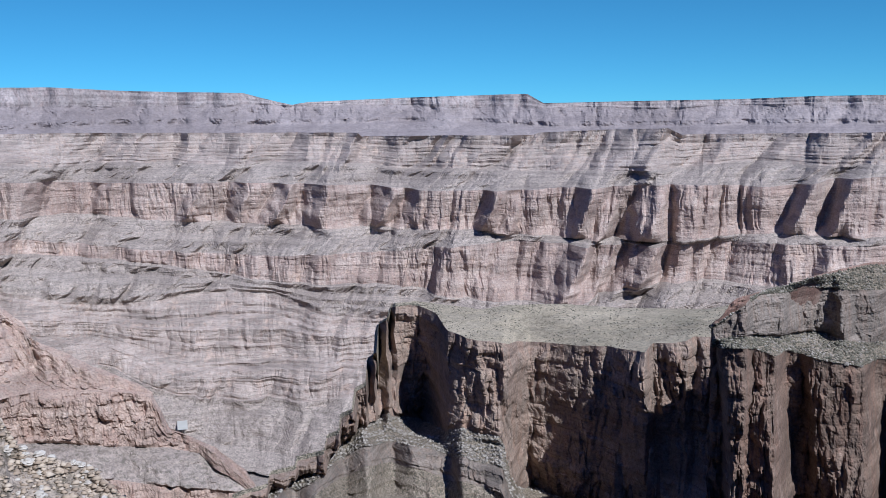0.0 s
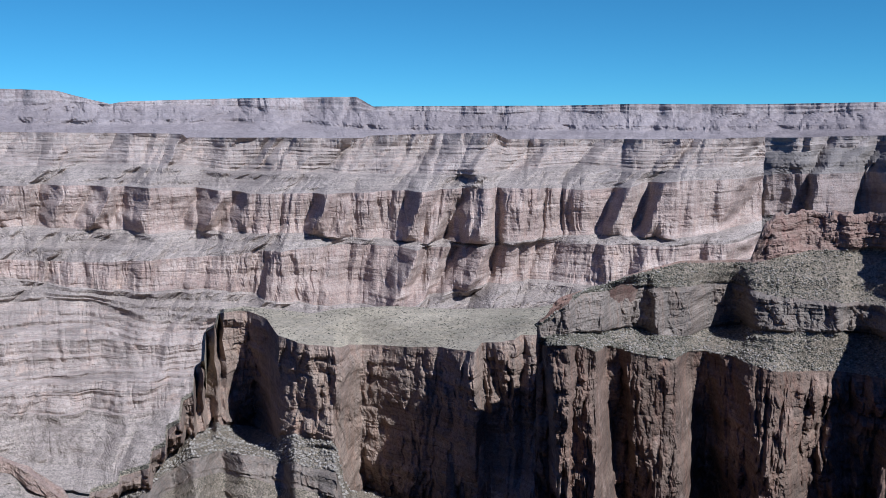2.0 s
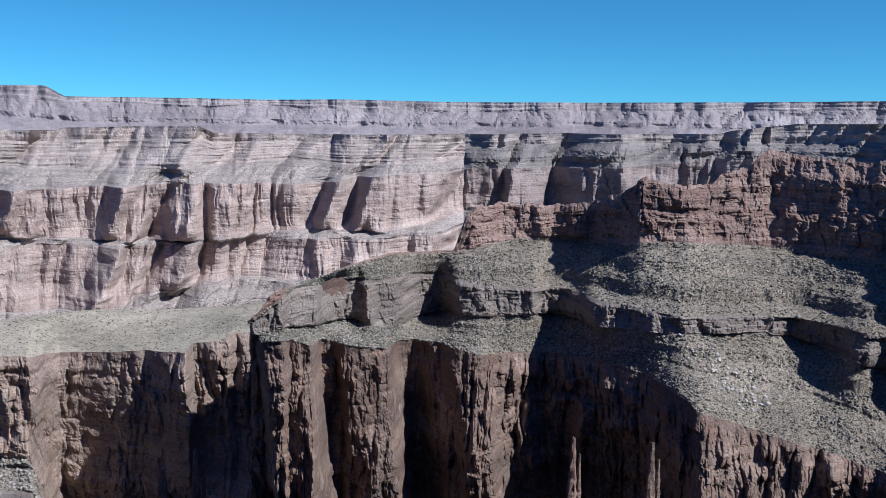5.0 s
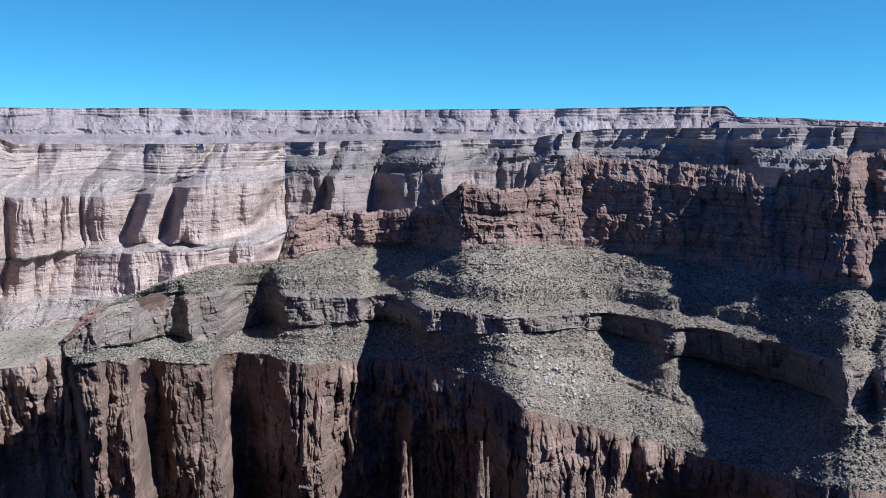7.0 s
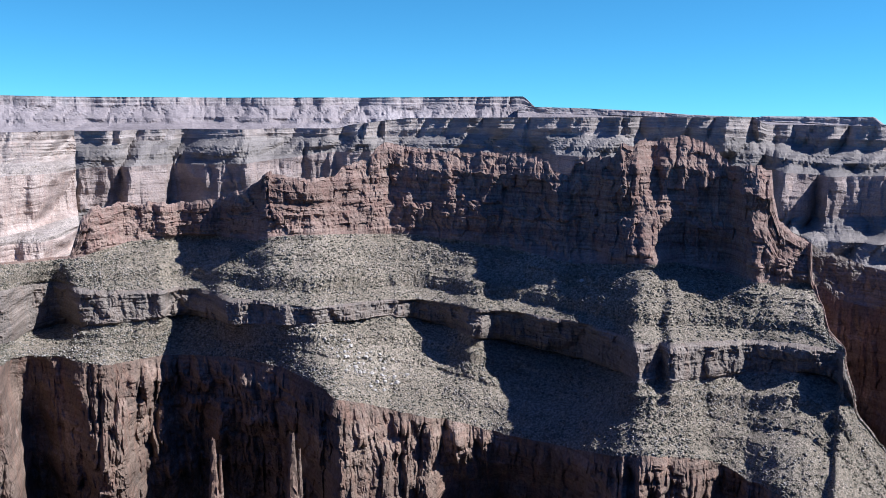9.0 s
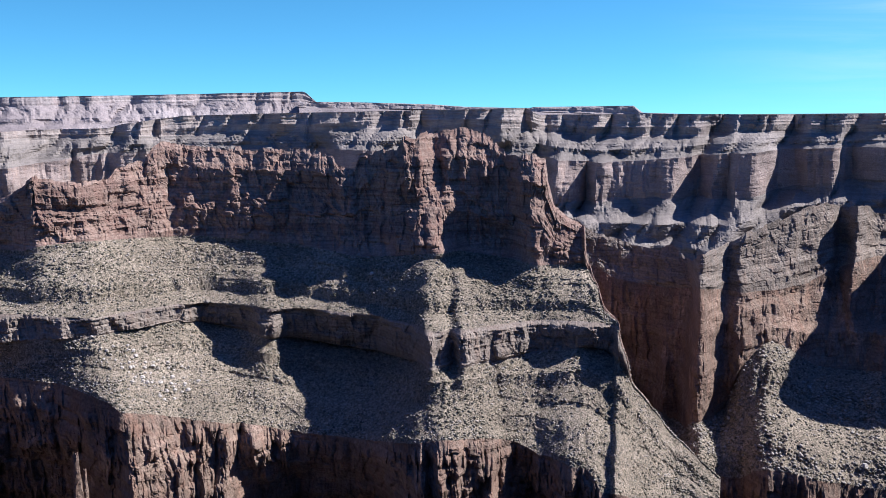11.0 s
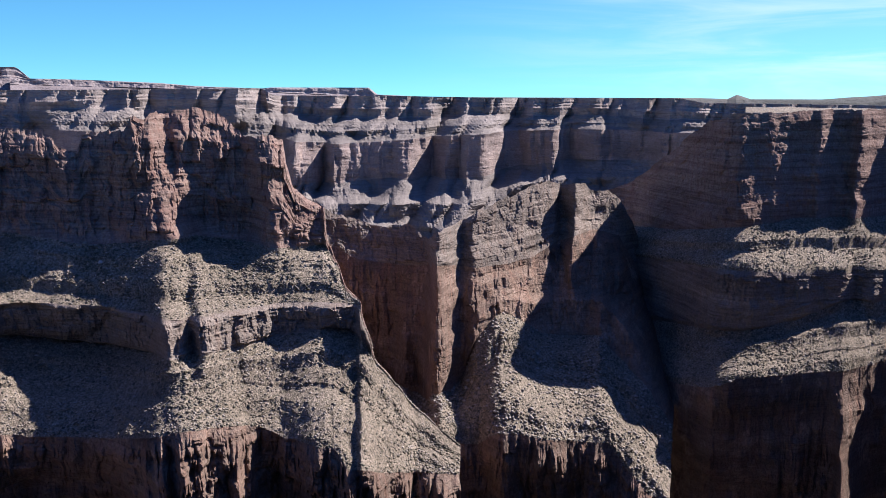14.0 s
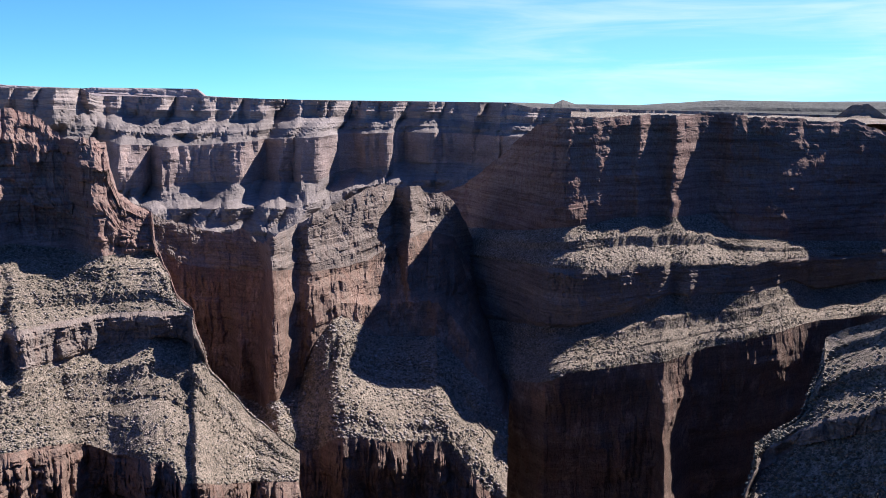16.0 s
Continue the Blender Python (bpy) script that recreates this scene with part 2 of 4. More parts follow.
def facets(x, y, seed):
    """Angular noise, -1 to 1: flat facets that meet at creases."""
    i, j = np.floor(x), np.floor(y)
    u, v = x - i, y - j
    a, b, c, d = hash2(i, j, seed), hash2(i + 1, j, seed), hash2(i, j + 1, seed), hash2(i + 1, j + 1, seed)
    return 2 * ((a * (1 - u) + b * u) * (1 - v) + (c * (1 - u) + d * u) * v) - 1


def creased(x, y, seed):
    """Sharp valleys between broad backs, about -0.5 to 0.5."""
    return np.minimum(1, np.abs(facets(x, y, seed)) * 1.9) ** 0.85 - 0.5


def strata(v, S, n, hard, seed, reach):
    """How far the face has come forward at each level: beds of uneven thickness, each a small cliff over a small slope."""
    g = np.random.default_rng(seed)
    t = 0.25 + g.random(n) ** 1.6
    b = np.concatenate([[0], np.cumsum(t) / t.sum()])
    w = g.random(n) ** 1.4 + 0.12
    w = np.concatenate([[0], np.cumsum(w * t) / (w * t).sum()])
    lv = np.clip(v + 0.25 / n * vnoise(S / reach, v * 3, seed + 1) * np.minimum(1, np.minimum(v, 1 - v) * 6), 0, 0.99999)
    k = np.clip(np.searchsorted(b, lv, side="right") - 1, 0, n - 1)
    f = (lv - b[k]) / (b[k + 1] - b[k])
    c = 0.3 + 0.4 * g.random(n)[k] + 0.2 * vnoise(S / reach * 2.3, k * 7.3, seed + 2)
    h = np.clip(hard * (0.75 + 0.7 * vnoise(S / reach * 1.3, k * 3.1, seed + 3)), 0, 0.97)
    stepped = np.clip((f - c) / (1 - c), 0, 1)
    return w[k] + (w[k + 1] - w[k]) * (h * stepped + (1 - h) * f), k + 0.5


def columns(x, y, seed, scales):
    """Pillars with dark clefts between them."""
    out = 0
    for f, am in scales:
        out = out + am * creased(x * f + 0.14 * vnoise(x * f * 0.8, y * f * 1.4, seed + 3), y * f ** 0.6, seed + int(f * 10))
    return out


def landform(name, label, category, az0, az1, step, foot, lines, bands, seed, back=None, kind="", top=None, anchor=None, skew=0.3, lean=0.0, base=None, blur=None, spur=None):
    """A body of bedded rock seen across the gorge. lines: its edges from crest to foot, each a few (bearing, angle of sight, as the eye sees it) knots and
    how far (bearing, metres) it stands back, or at which level (bearing, height) it runs; bands: what lies between two edges: (part name, material, 'cliff', 'slope', 'beds' or 'flat', degrees of its face, rows,
    relief in metres, width of its blocks). foot: (bearing, metres) of the lowest edge; or anchor: the number of an edge and its level (bearing, height). back: what closes it behind: (metres back, metres down). skew, lean: how far its gullies and buttresses slant. base: a plain distance instead of foot; blur: degrees over which screes even out; spur: metres by which spurs stand out, on far walls."""
    root = tagged(new(name), label, category, kind=kind)
    az = np.arange(az0, az1 + step * 0.5, step)
    far = spur is not None
    soft = int((blur or (1.2 if far else 2.2)) / step)
    a = np.radians(az)
    wob = 0.5 * step * 4 * vnoise(az / (step * 14), az * 0, seed + 77)
    tans = [np.tan(np.radians(knots(az + (wob if i else 0), ln[0]))) for i, ln in enumerate(lines)]
    if far:
        # scree cones climb into the cliffs above, beds thin out along the wall
        m = a * 2600
        for i in range(1, len(lines) - 1):
            cone = 0.3 - np.abs(vnoise(m / 110, m * 0, seed + 200 + i)) + 0.6 * (0.3 - np.abs(vnoise(m / 38, m * 0, seed + 210 + i))) + 0.6 * vnoise(m / 420, m * 0, seed + 220 + i)
            rise = 0.5 if bands[i][2] == "slope" else 0.12
            gap = np.minimum(np.abs(tans[i] - tans[i - 1]), np.abs(tans[i + 1] - tans[i]))
            tans[i] = tans[i] + np.clip(cone * np.tan(np.radians(rise)), -0.28 * gap, 0.4 * gap)
    rs = [None] * len(lines)
    rs[-1] = knots(az, foot)
    if anchor:
        rs[anchor[0]] = knots(az, anchor[1]) / tans[anchor[0]]
    for i in range(anchor[0] if anchor else 0, len(lines) - 1 if anchor else 0):
        th = math.tan(radians(bands[i][3]))
        r = (rs[i] * tans[i] - rs[i] * th) / (tans[i + 1] - th)
        rs[i + 1] = np.minimum(r, rs[i] - 0.02)
    for i in range((anchor[0] if anchor else len(lines) - 1) - 1, -1, -1):
        th = math.tan(radians(bands[i][3]))
        z1 = rs[i + 1] * tans[i + 1]
        r = (z1 - rs[i + 1] * th) / (tans[i] - th)
        rs[i] = np.maximum(r, rs[i + 1] + 0.02)
    if base:
        rs = [knots(az, base)] * len(lines)
    rs = [smoothed(r, max(1, int((0.8 if far else 0.2) / step))) for r in rs]
    arc = float(np.mean(rs[-1]))
    steps = [ln[1] if len(ln) > 1 and ln[1] else [(az0, 0), (az1, 0)] for ln in lines]
    plain = list(rs)
    worn = max(1, int((0.1 if far else 0.3) / step))
    shift = [smoothed(knots(az, st), worn) for st in steps]
    rs = [r + o for r, o in zip(rs, shift)]
    rs = [knots(az, ln[2]) / t if len(ln) > 2 else r for r, t, ln in zip(rs, tans, lines)]
    plain = [r if len(ln) > 2 else b for r, b, ln in zip(rs, plain, lines)]
    zs = [r * t for r, t in zip(plain if far else rs, tans)]
    if far:
        # beds lie level
        zs = [0.2 * q + 0.8 * smoothed(q, int(4 / step)) for q in zs]
        zs[0] = plain[0] * tans[0]
    elif anchor:
        apart = [np.clip(np.abs(t - u) / 0.02, 0, 1) for t, u in zip(tans[1:], tans)]
        zs[1:] = [q + 0.6 * k * (p * t - q) for q, p, t, k in zip(zs[1:], plain[1:], tans[1:], apart)]
    w0 = float(np.median([b[6] for b in bands]))
    fray = (0.16 if far else 0.07) * w0 * 180 / np.pi / arc
    s = a * arc
    total = float(zs[0].mean() - zs[-1].mean())
    out = []
    for i, (pname, mat, sort, _, rows, relief, width) in enumerate(bands):
        v = np.linspace(0, 1, rows + 1)[:, None]
        z = zs[i] * (1 - v) + zs[i + 1] * v
        S = np.broadcast_to(s, z.shape)
        wall_rock = mat in (ROCK_LOW, ROCK_LOW_LIT)
        # the steps of the plan fray and lean as they go down
        A = az + fray * (1.6 if wall_rock else 1.0) * (4 * vnoise(S / (w0 * 6), z / (w0 * 14), seed + 81) + 2.2 * vnoise(S / (w0 * 2.2), z / (w0 * 5), seed + 82) + 1.2 * vnoise(S / w0, z / (w0 * 1.5), seed + 83)) \
            + lean * (z - zs[i]) / total
        o0 = np.interp(A, az, shift[i]) if len(lines[i]) < 3 else 0
        o1 = np.interp(A, az, shift[i + 1]) if len(lines[i + 1]) < 3 else 0
        edge = np.minimum(1, np.minimum(v, 1 - v) * 12)
        high = zs[i] - zs[i + 1]
        thick = np.clip(high / (1.3 * relief + 0.01), 0.02, 1)
        if far:
            # gullies run down and aside through all the beds
            down = plain[0] - (plain[i] * (1 - v) + plain[i + 1] * v)
            slant = S + skew * down + 26 * vnoise(S / 120, down / 150, seed + 66) + 9 * vnoise(S / 40, down / 60, seed + 65)
            body, fade = 0, 1.0 if i < 5 else 1.0 - 0.5 * v if i == 5 else 0.5
            for wide, am, long in ((520, 1.6, 3.0), (200, 1.5, 3.0), (85, 1.0, 3.5), (34, 0.35, 3.5)):
                body = body + spur * am * fade * creased(slant / wide, down / (wide * long), seed + 67 + wide)
        if sort == "flat":
            r = rs[i] * (1 - v) + rs[i + 1] * v
            d = 0 * r
            z = z + relief * fbm(S / width, r / width, seed + 60 + i, 3) * edge
        elif far:
            steep = sort == "cliff"
            n = max(3, round(float(high.mean()) / (34 if steep and mat in (FAR_CLIFF, BEND_CLIFF) else 13)))
            st, _ = strata(v, S, min(n, rows // 3), 0.85 if sort != "slope" else 0.12, seed + 40 + i, width * 9)
            r = (plain[i] + o0) * (1 - st) + (plain[i + 1] + o1) * st
            if sort == "slope":
                q = smoothed(rs[i], soft) * (1 - st) + smoothed(rs[i + 1], soft) * st
                k = np.clip(np.minimum(v * 3, (1 - v) * 3), 0, 1)
                r = r * (1 - k) + q * k
                d = 0.45 * relief * (creased(slant / (width * 1.5), down / (width * 5), seed + i) + 0.45 * creased(slant / (width * 0.6), down / (width * 2.4), seed + 5 + i)
                                     + 0.22 * creased(slant / (width * 0.25), down / width, seed + 6 + i))
                d = d * np.minimum(1, v * 3 + 0.25) * np.minimum(1, (1 - v) * 4 + 0.3)
            elif sort == "beds":
                d = relief * (creased(slant / (width * 2.5), down / (width * 6), seed + i) + 0.4 * columns(S / width, z / (width * 3), seed + 5 + i, ((0.8, 0.8), (2.2, 0.5))))
            else:
                x = S / width + 0.3 * vnoise(S / width * 0.7, z / (width * 4), seed + 33)
                d = relief * (columns(x, z / (width * 8), seed + 35 + i, ((0.3, 0.8), (0.75, 0.55), (1.9, 0.36), (4.6, 0.2))) + 0.3 * blocks(x * 0.8, z / (width * 3), seed + 12 + i)) \
                    * np.clip(0.75 + 0.8 * vnoise(S / (width * 9), z / (width * 9), seed + 44), 0.15, 1.4)
            d = d + 0.1 * min(relief, width) * (blocks(S / (width * 5), z / (width * 0.3), seed + 90 + i) + blocks(S / (width * 0.5), z / (width * 0.4), seed + 91 + i) - 1) * edge
        elif sort == "cliff":
            # ledges: the face goes back in beds of uneven thickness
            n = max(3, min(rows // 5, round(float(high.mean()) / (3.6 if not wall_rock else 26))))
            st, bed = strata(v, S, n, 0.93 if not wall_rock else 0.6, seed + 40 + i, width * 9)
            r = (plain[i] + o0) * (1 - st) + (plain[i + 1] + o1) * st
            if wall_rock:
                x = S / width + 0.3 * vnoise(S / width * 0.6, z / (width * 6), seed + 33) + 0.08 * vnoise(S / width * 1.5, z / width, seed + 34)
                wall = 0.35 * fbm(S / (width * 5), z / (width * 12), seed + i, 3) + 0.45 * blocks(x * 0.4, z / (width * 6), seed + 7 + i) \
                    + 0.3 * blocks(x * 0.9, z / (width * 3), seed + 8 + i) + columns(x, z / (width * 6), seed + 35 + i, ((0.22, 0.7), (0.55, 0.5), (1.5, 0.32), (3.4, 0.12))) \
                    + 0.22 * blocks(x * 2.3, z / (width * 1.0), seed + 23 + i) + 0.09 * blocks(x * 4.5, z / (width * 0.45), seed + 24 + i) + 0.1 * fbm(S / width * 1.5, z / width * 0.9, seed + 31 + i)
                wall = wall * np.clip(0.85 + 0.6 * vnoise(S / (width * 7), z / (width * 7), seed + 44), 0.3, 1.4)
            else:
                # each bed has joints of its own
                x = S / width + 0.2 * vnoise(S / width * 1.5, z / width, seed + 34)
                wall = 0.42 * fbm(S / (width * 5), z / (width * 8), seed + i, 3) + columns(x, z / (width * 3.2), seed + 35 + i, ((0.3, 0.6), (0.8, 0.3))) \
                    + 0.34 * blocks(x * 0.7, z / (width * 2.2), seed + 10 + i) + 0.22 * blocks(x * 1.2, bed * 1.0, seed + 11 + i) + 0.16 * blocks(x * 2.4, bed * 1.0 + 0.4, seed + 23 + i) \
                    + 0.1 * blocks(x * 4.5, z / (width * 0.3), seed + 24 + i) + 0.06 * fbm(x * 1.6, z / width * 1.6, seed + 31 + i)
            d = relief * (wall - 0.15) * (0.35 + 0.65 * edge)
        elif sort == "beds":
            n = max(4, round(rows / 6))
            st, _ = strata(v, S, n, 0.85, seed + 40 + i, width * 10)
            r = (plain[i] + o0) * (1 - st) + (plain[i + 1] + o1) * st
            d = 0 * r
            for wide, am in ((6, 0.9), (2.2, 0.45), (0.8, 0.2)):
                x = S / (width * wide) + skew * 3 / wide * v + 0.3 * vnoise(S / (width * wide) * 1.7, v * 2, seed + 55)
                d = d + relief * am * creased(x, v * 0.6, seed + 56 + int(wide * 10))
            d = d * edge + 0.14 * relief * (blocks(S / width, z / (width * 0.4), seed + 23 + i) - 0.5)
        else:
            st, _ = strata(v, S, max(5, round(rows / 5)), 0.05, seed + 40 + i, width * 12)
            # the foot of the cliff above fills up with scree, which fans out below it
            fan = smoothed(rs[i], int(0.35 * soft)) * np.clip(1 - 2 * v, 0, 1) + smoothed(rs[i], soft) * np.clip(2 * v, 0, 1)
            fan = np.where(v < 0.5, fan, smoothed(rs[i], soft))
            lip = smoothed(rs[i + 1], max(1, int(0.2 * soft)))
            r = fan * (1 - st) + lip * st
            raw = (plain[i] + o0) * (1 - st) + (plain[i + 1] + o1) * st
            k = np.clip(np.minimum(v, 1 - v) * 8, 0, 1)
            r = raw * (1 - k) + r * k
            run = plain[i] - r
            x = S + 0.25 * skew * run + 2.5 * vnoise(S / (width * 2.5), run / (width * 3), seed + 8)
            d = relief * (0.9 * creased(x / (width * 7), run / (width * 20), seed + i) + 0.5 * creased(x / (width * 2.4), run / (width * 9), seed + 14 + i) + 0.22 * creased(x / (width * 0.9), run / (width * 4), seed + 15 + i))
            d = d * np.minimum(1, np.minimum(v * 4 + 0.25, (1 - v) * 6 + 0.3))
            d = d + 0.16 * relief * fbm(S / (width * 0.8), run / (width * 0.8), seed + 60 + i, 4) * edge
            # low ledges that break through the scree
            low = np.clip(vnoise(S / (width * 8), run / (width * 2.5), seed + 88 + i) * 1.6, 0, 1)
            d = d + min(0.5 * relief, 0.34 * width) * low * (blocks(S / (width * 1.5), z / (width * 0.28), seed + 90 + i) - 0.5) * edge
        coarse = 0 if far or sort == "flat" else fbm(S / (width * 9), S * 0 + i * 0.15, seed + 3, 3) * relief * 0.6
        if i == 0 and top is not None:
            # a ragged skyline
            j = top * (blocks(s / (width * 1.2), s * 0 + 3, seed + 50) + 0.6 * blocks(s / (width * 0.4), s * 0 + 8, seed + 51) - 0.75)
            z = z + j * thick * (1 - v) ** 3
        r = r - (d + coarse) * thick - (body if far else 0)
        turn = (0.15 * w0 * fbm(S / (w0 * 2.2), z / (w0 * 4), seed + 85, 2) + 0.12 * w0 * vnoise(S / w0 * 1.2, z / w0, seed + 86)) / arc
        out.append((r, z, a + turn))
    for i in range(len(out) - 1):
        # neighbours share their edge
        m = 0.5 * (out[i][0][-1] + out[i + 1][0][0])
        k1 = np.linspace(0, 1, out[i][0].shape[0])[:, None] ** 8
        k2 = np.linspace(1, 0, out[i + 1][0].shape[0])[:, None] ** 8
        out[i] = (out[i][0] + k1 * (m - out[i][0][-1]), *out[i][1:])
        out[i + 1] = (out[i + 1][0] + k2 * (m - out[i + 1][0][0]), *out[i + 1][1:])
        out[i + 1][2][0] = out[i][2][-1]
    if back:
        r0, z0 = out[0][0][0], out[0][1][0]
        rb = np.concatenate([r0 + b[0] * np.ones_like(r0)[None] for b in back[::-1]] + [r0[None]])
        zb = np.concatenate([(z0 * (r0 + b[0]) / r0 + b[1])[None] for b in back[::-1]] + [z0[None]])
        rough = fbm(np.broadcast_to(s, rb.shape) / 20, rb / 20, seed + 99, 3)
        rough[-1] = 0
        zb = zb + 0.6 * rough
        ab = np.broadcast_to(a, rb.shape).copy()
        ab[-1] = out[0][2][0]
        grid_mesh("back_slope", rb * np.sin(ab), rb * np.cos(ab), zb + EYE, bands[0][1], root)
    for (pname, mat, sort, *_), (r, z, turned) in zip(bands, out):
        grid_mesh(pname, r * np.sin(turned), r * np.cos(turned), z + EYE, mat, root)
        SURFACE[name, pname] = (turned, r, z + EYE)
    return root


def polar_sheet(name, label, category, a0, a1, radii, height, mat):
    az = np.radians(np.linspace(a0, a1, 240))
    r = np.array(radii, float)[::-1, None]
    X, Y = r * np.sin(az), r * np.cos(az)
    return tagged(grid_mesh(name, X, Y, height(X, Y), mat), label, category, kind="structure")


# ---- the far distance: high plateaus ----
landform("far_plateau", "long pale limestone plateau far beyond the canyon rim", "plateau", -31, 56, 0.125, [(-31, 4250), (60, 4350)], [
    ([(-31, 1.8), (-24.8, 1.82), (-22.5, 1.84), (-18.9, 1.64), (-14.9, 1.51), (-11.7, 1.44), (-10.1, 0.99), (-8.9, 0.71), (-7.9, 0.86), (-2.7, 1.02),
      (3.1, 1.12), (5.2, 1.14), (6.2, 0.57), (10.8, 0.6), (17.2, 0.6), (21.7, 0.69), (28.3, 0.64), (38.2, 0.75), (47.6, 0.9), (55.3, 1.05), (56, 0.4)],),
    ([(-31, 1.1), (-12, 0.8), (-9, 0.5), (-3, 0.55), (5, 0.5), (6.5, 0.2), (22, 0.2), (40, 0.3), (55, 0.6), (56, 0.3)],),
    ([(-31, -0.5), (-9, -0.3), (5, -0.5), (7, -0.7), (25, -0.7), (56, -0.4)],),
    ([(-31, -1.6), (56, -1.7)],),
], [("rim_cliff", PLATEAU_ROCK, "cliff", 60, 14, 14, 40), ("apron", PLATEAU_SLOPE, "slope", 28, 26, 110, 42), ("foot_slope", PLATEAU_SLOPE, "slope", 12, 10, 30, 60)],
    101, [(60, -1), (150, -300)], "", None, None, 0.15, 0.0, None, None, 22)
landform("far_mesa", "low flat-topped blue-grey mesa on the horizon", "mesa", 55, 80, 0.125, [(55, 4550), (80, 4550)], [
    ([(55, 0.45), (58.4, 0.41), (62.7, 0.27), (65, 0.1), (68.5, 0.0), (69, 0.06), (74.9, 0.1), (75.4, -0.3), (80, -0.5)],),
    ([(55, 0.1), (68, -0.2), (80, -0.7)],),
    ([(55, -0.8), (80, -1.0)],),
], [("rim_cliff", PLATEAU_ROCK, "cliff", 60, 8, 20, 45), ("apron", PLATEAU_SLOPE, "slope", 20, 8, 30, 60)], 102, [(60, -1), (150, -300)], "")
landform("horizon_hills", "low dark desert hills along the horizon", "hills", 77, 124, 0.125, [(77, 4500), (124, 4500)], [
    ([(77, -0.45), (94.3, -0.36), (96, -0.4), (96.5, -0.15), (97.3, -0.4), (100.9, -0.37), (105.7, 0.0), (110, 0.0), (114.3, 0.09), (124, 0.1)],),
    ([(77, -1.1), (124, -0.9)],),
], [("hillside", HILLS, "slope", 14, 10, 25, 60)], 103, [(60, -1), (150, -300)], "structure")

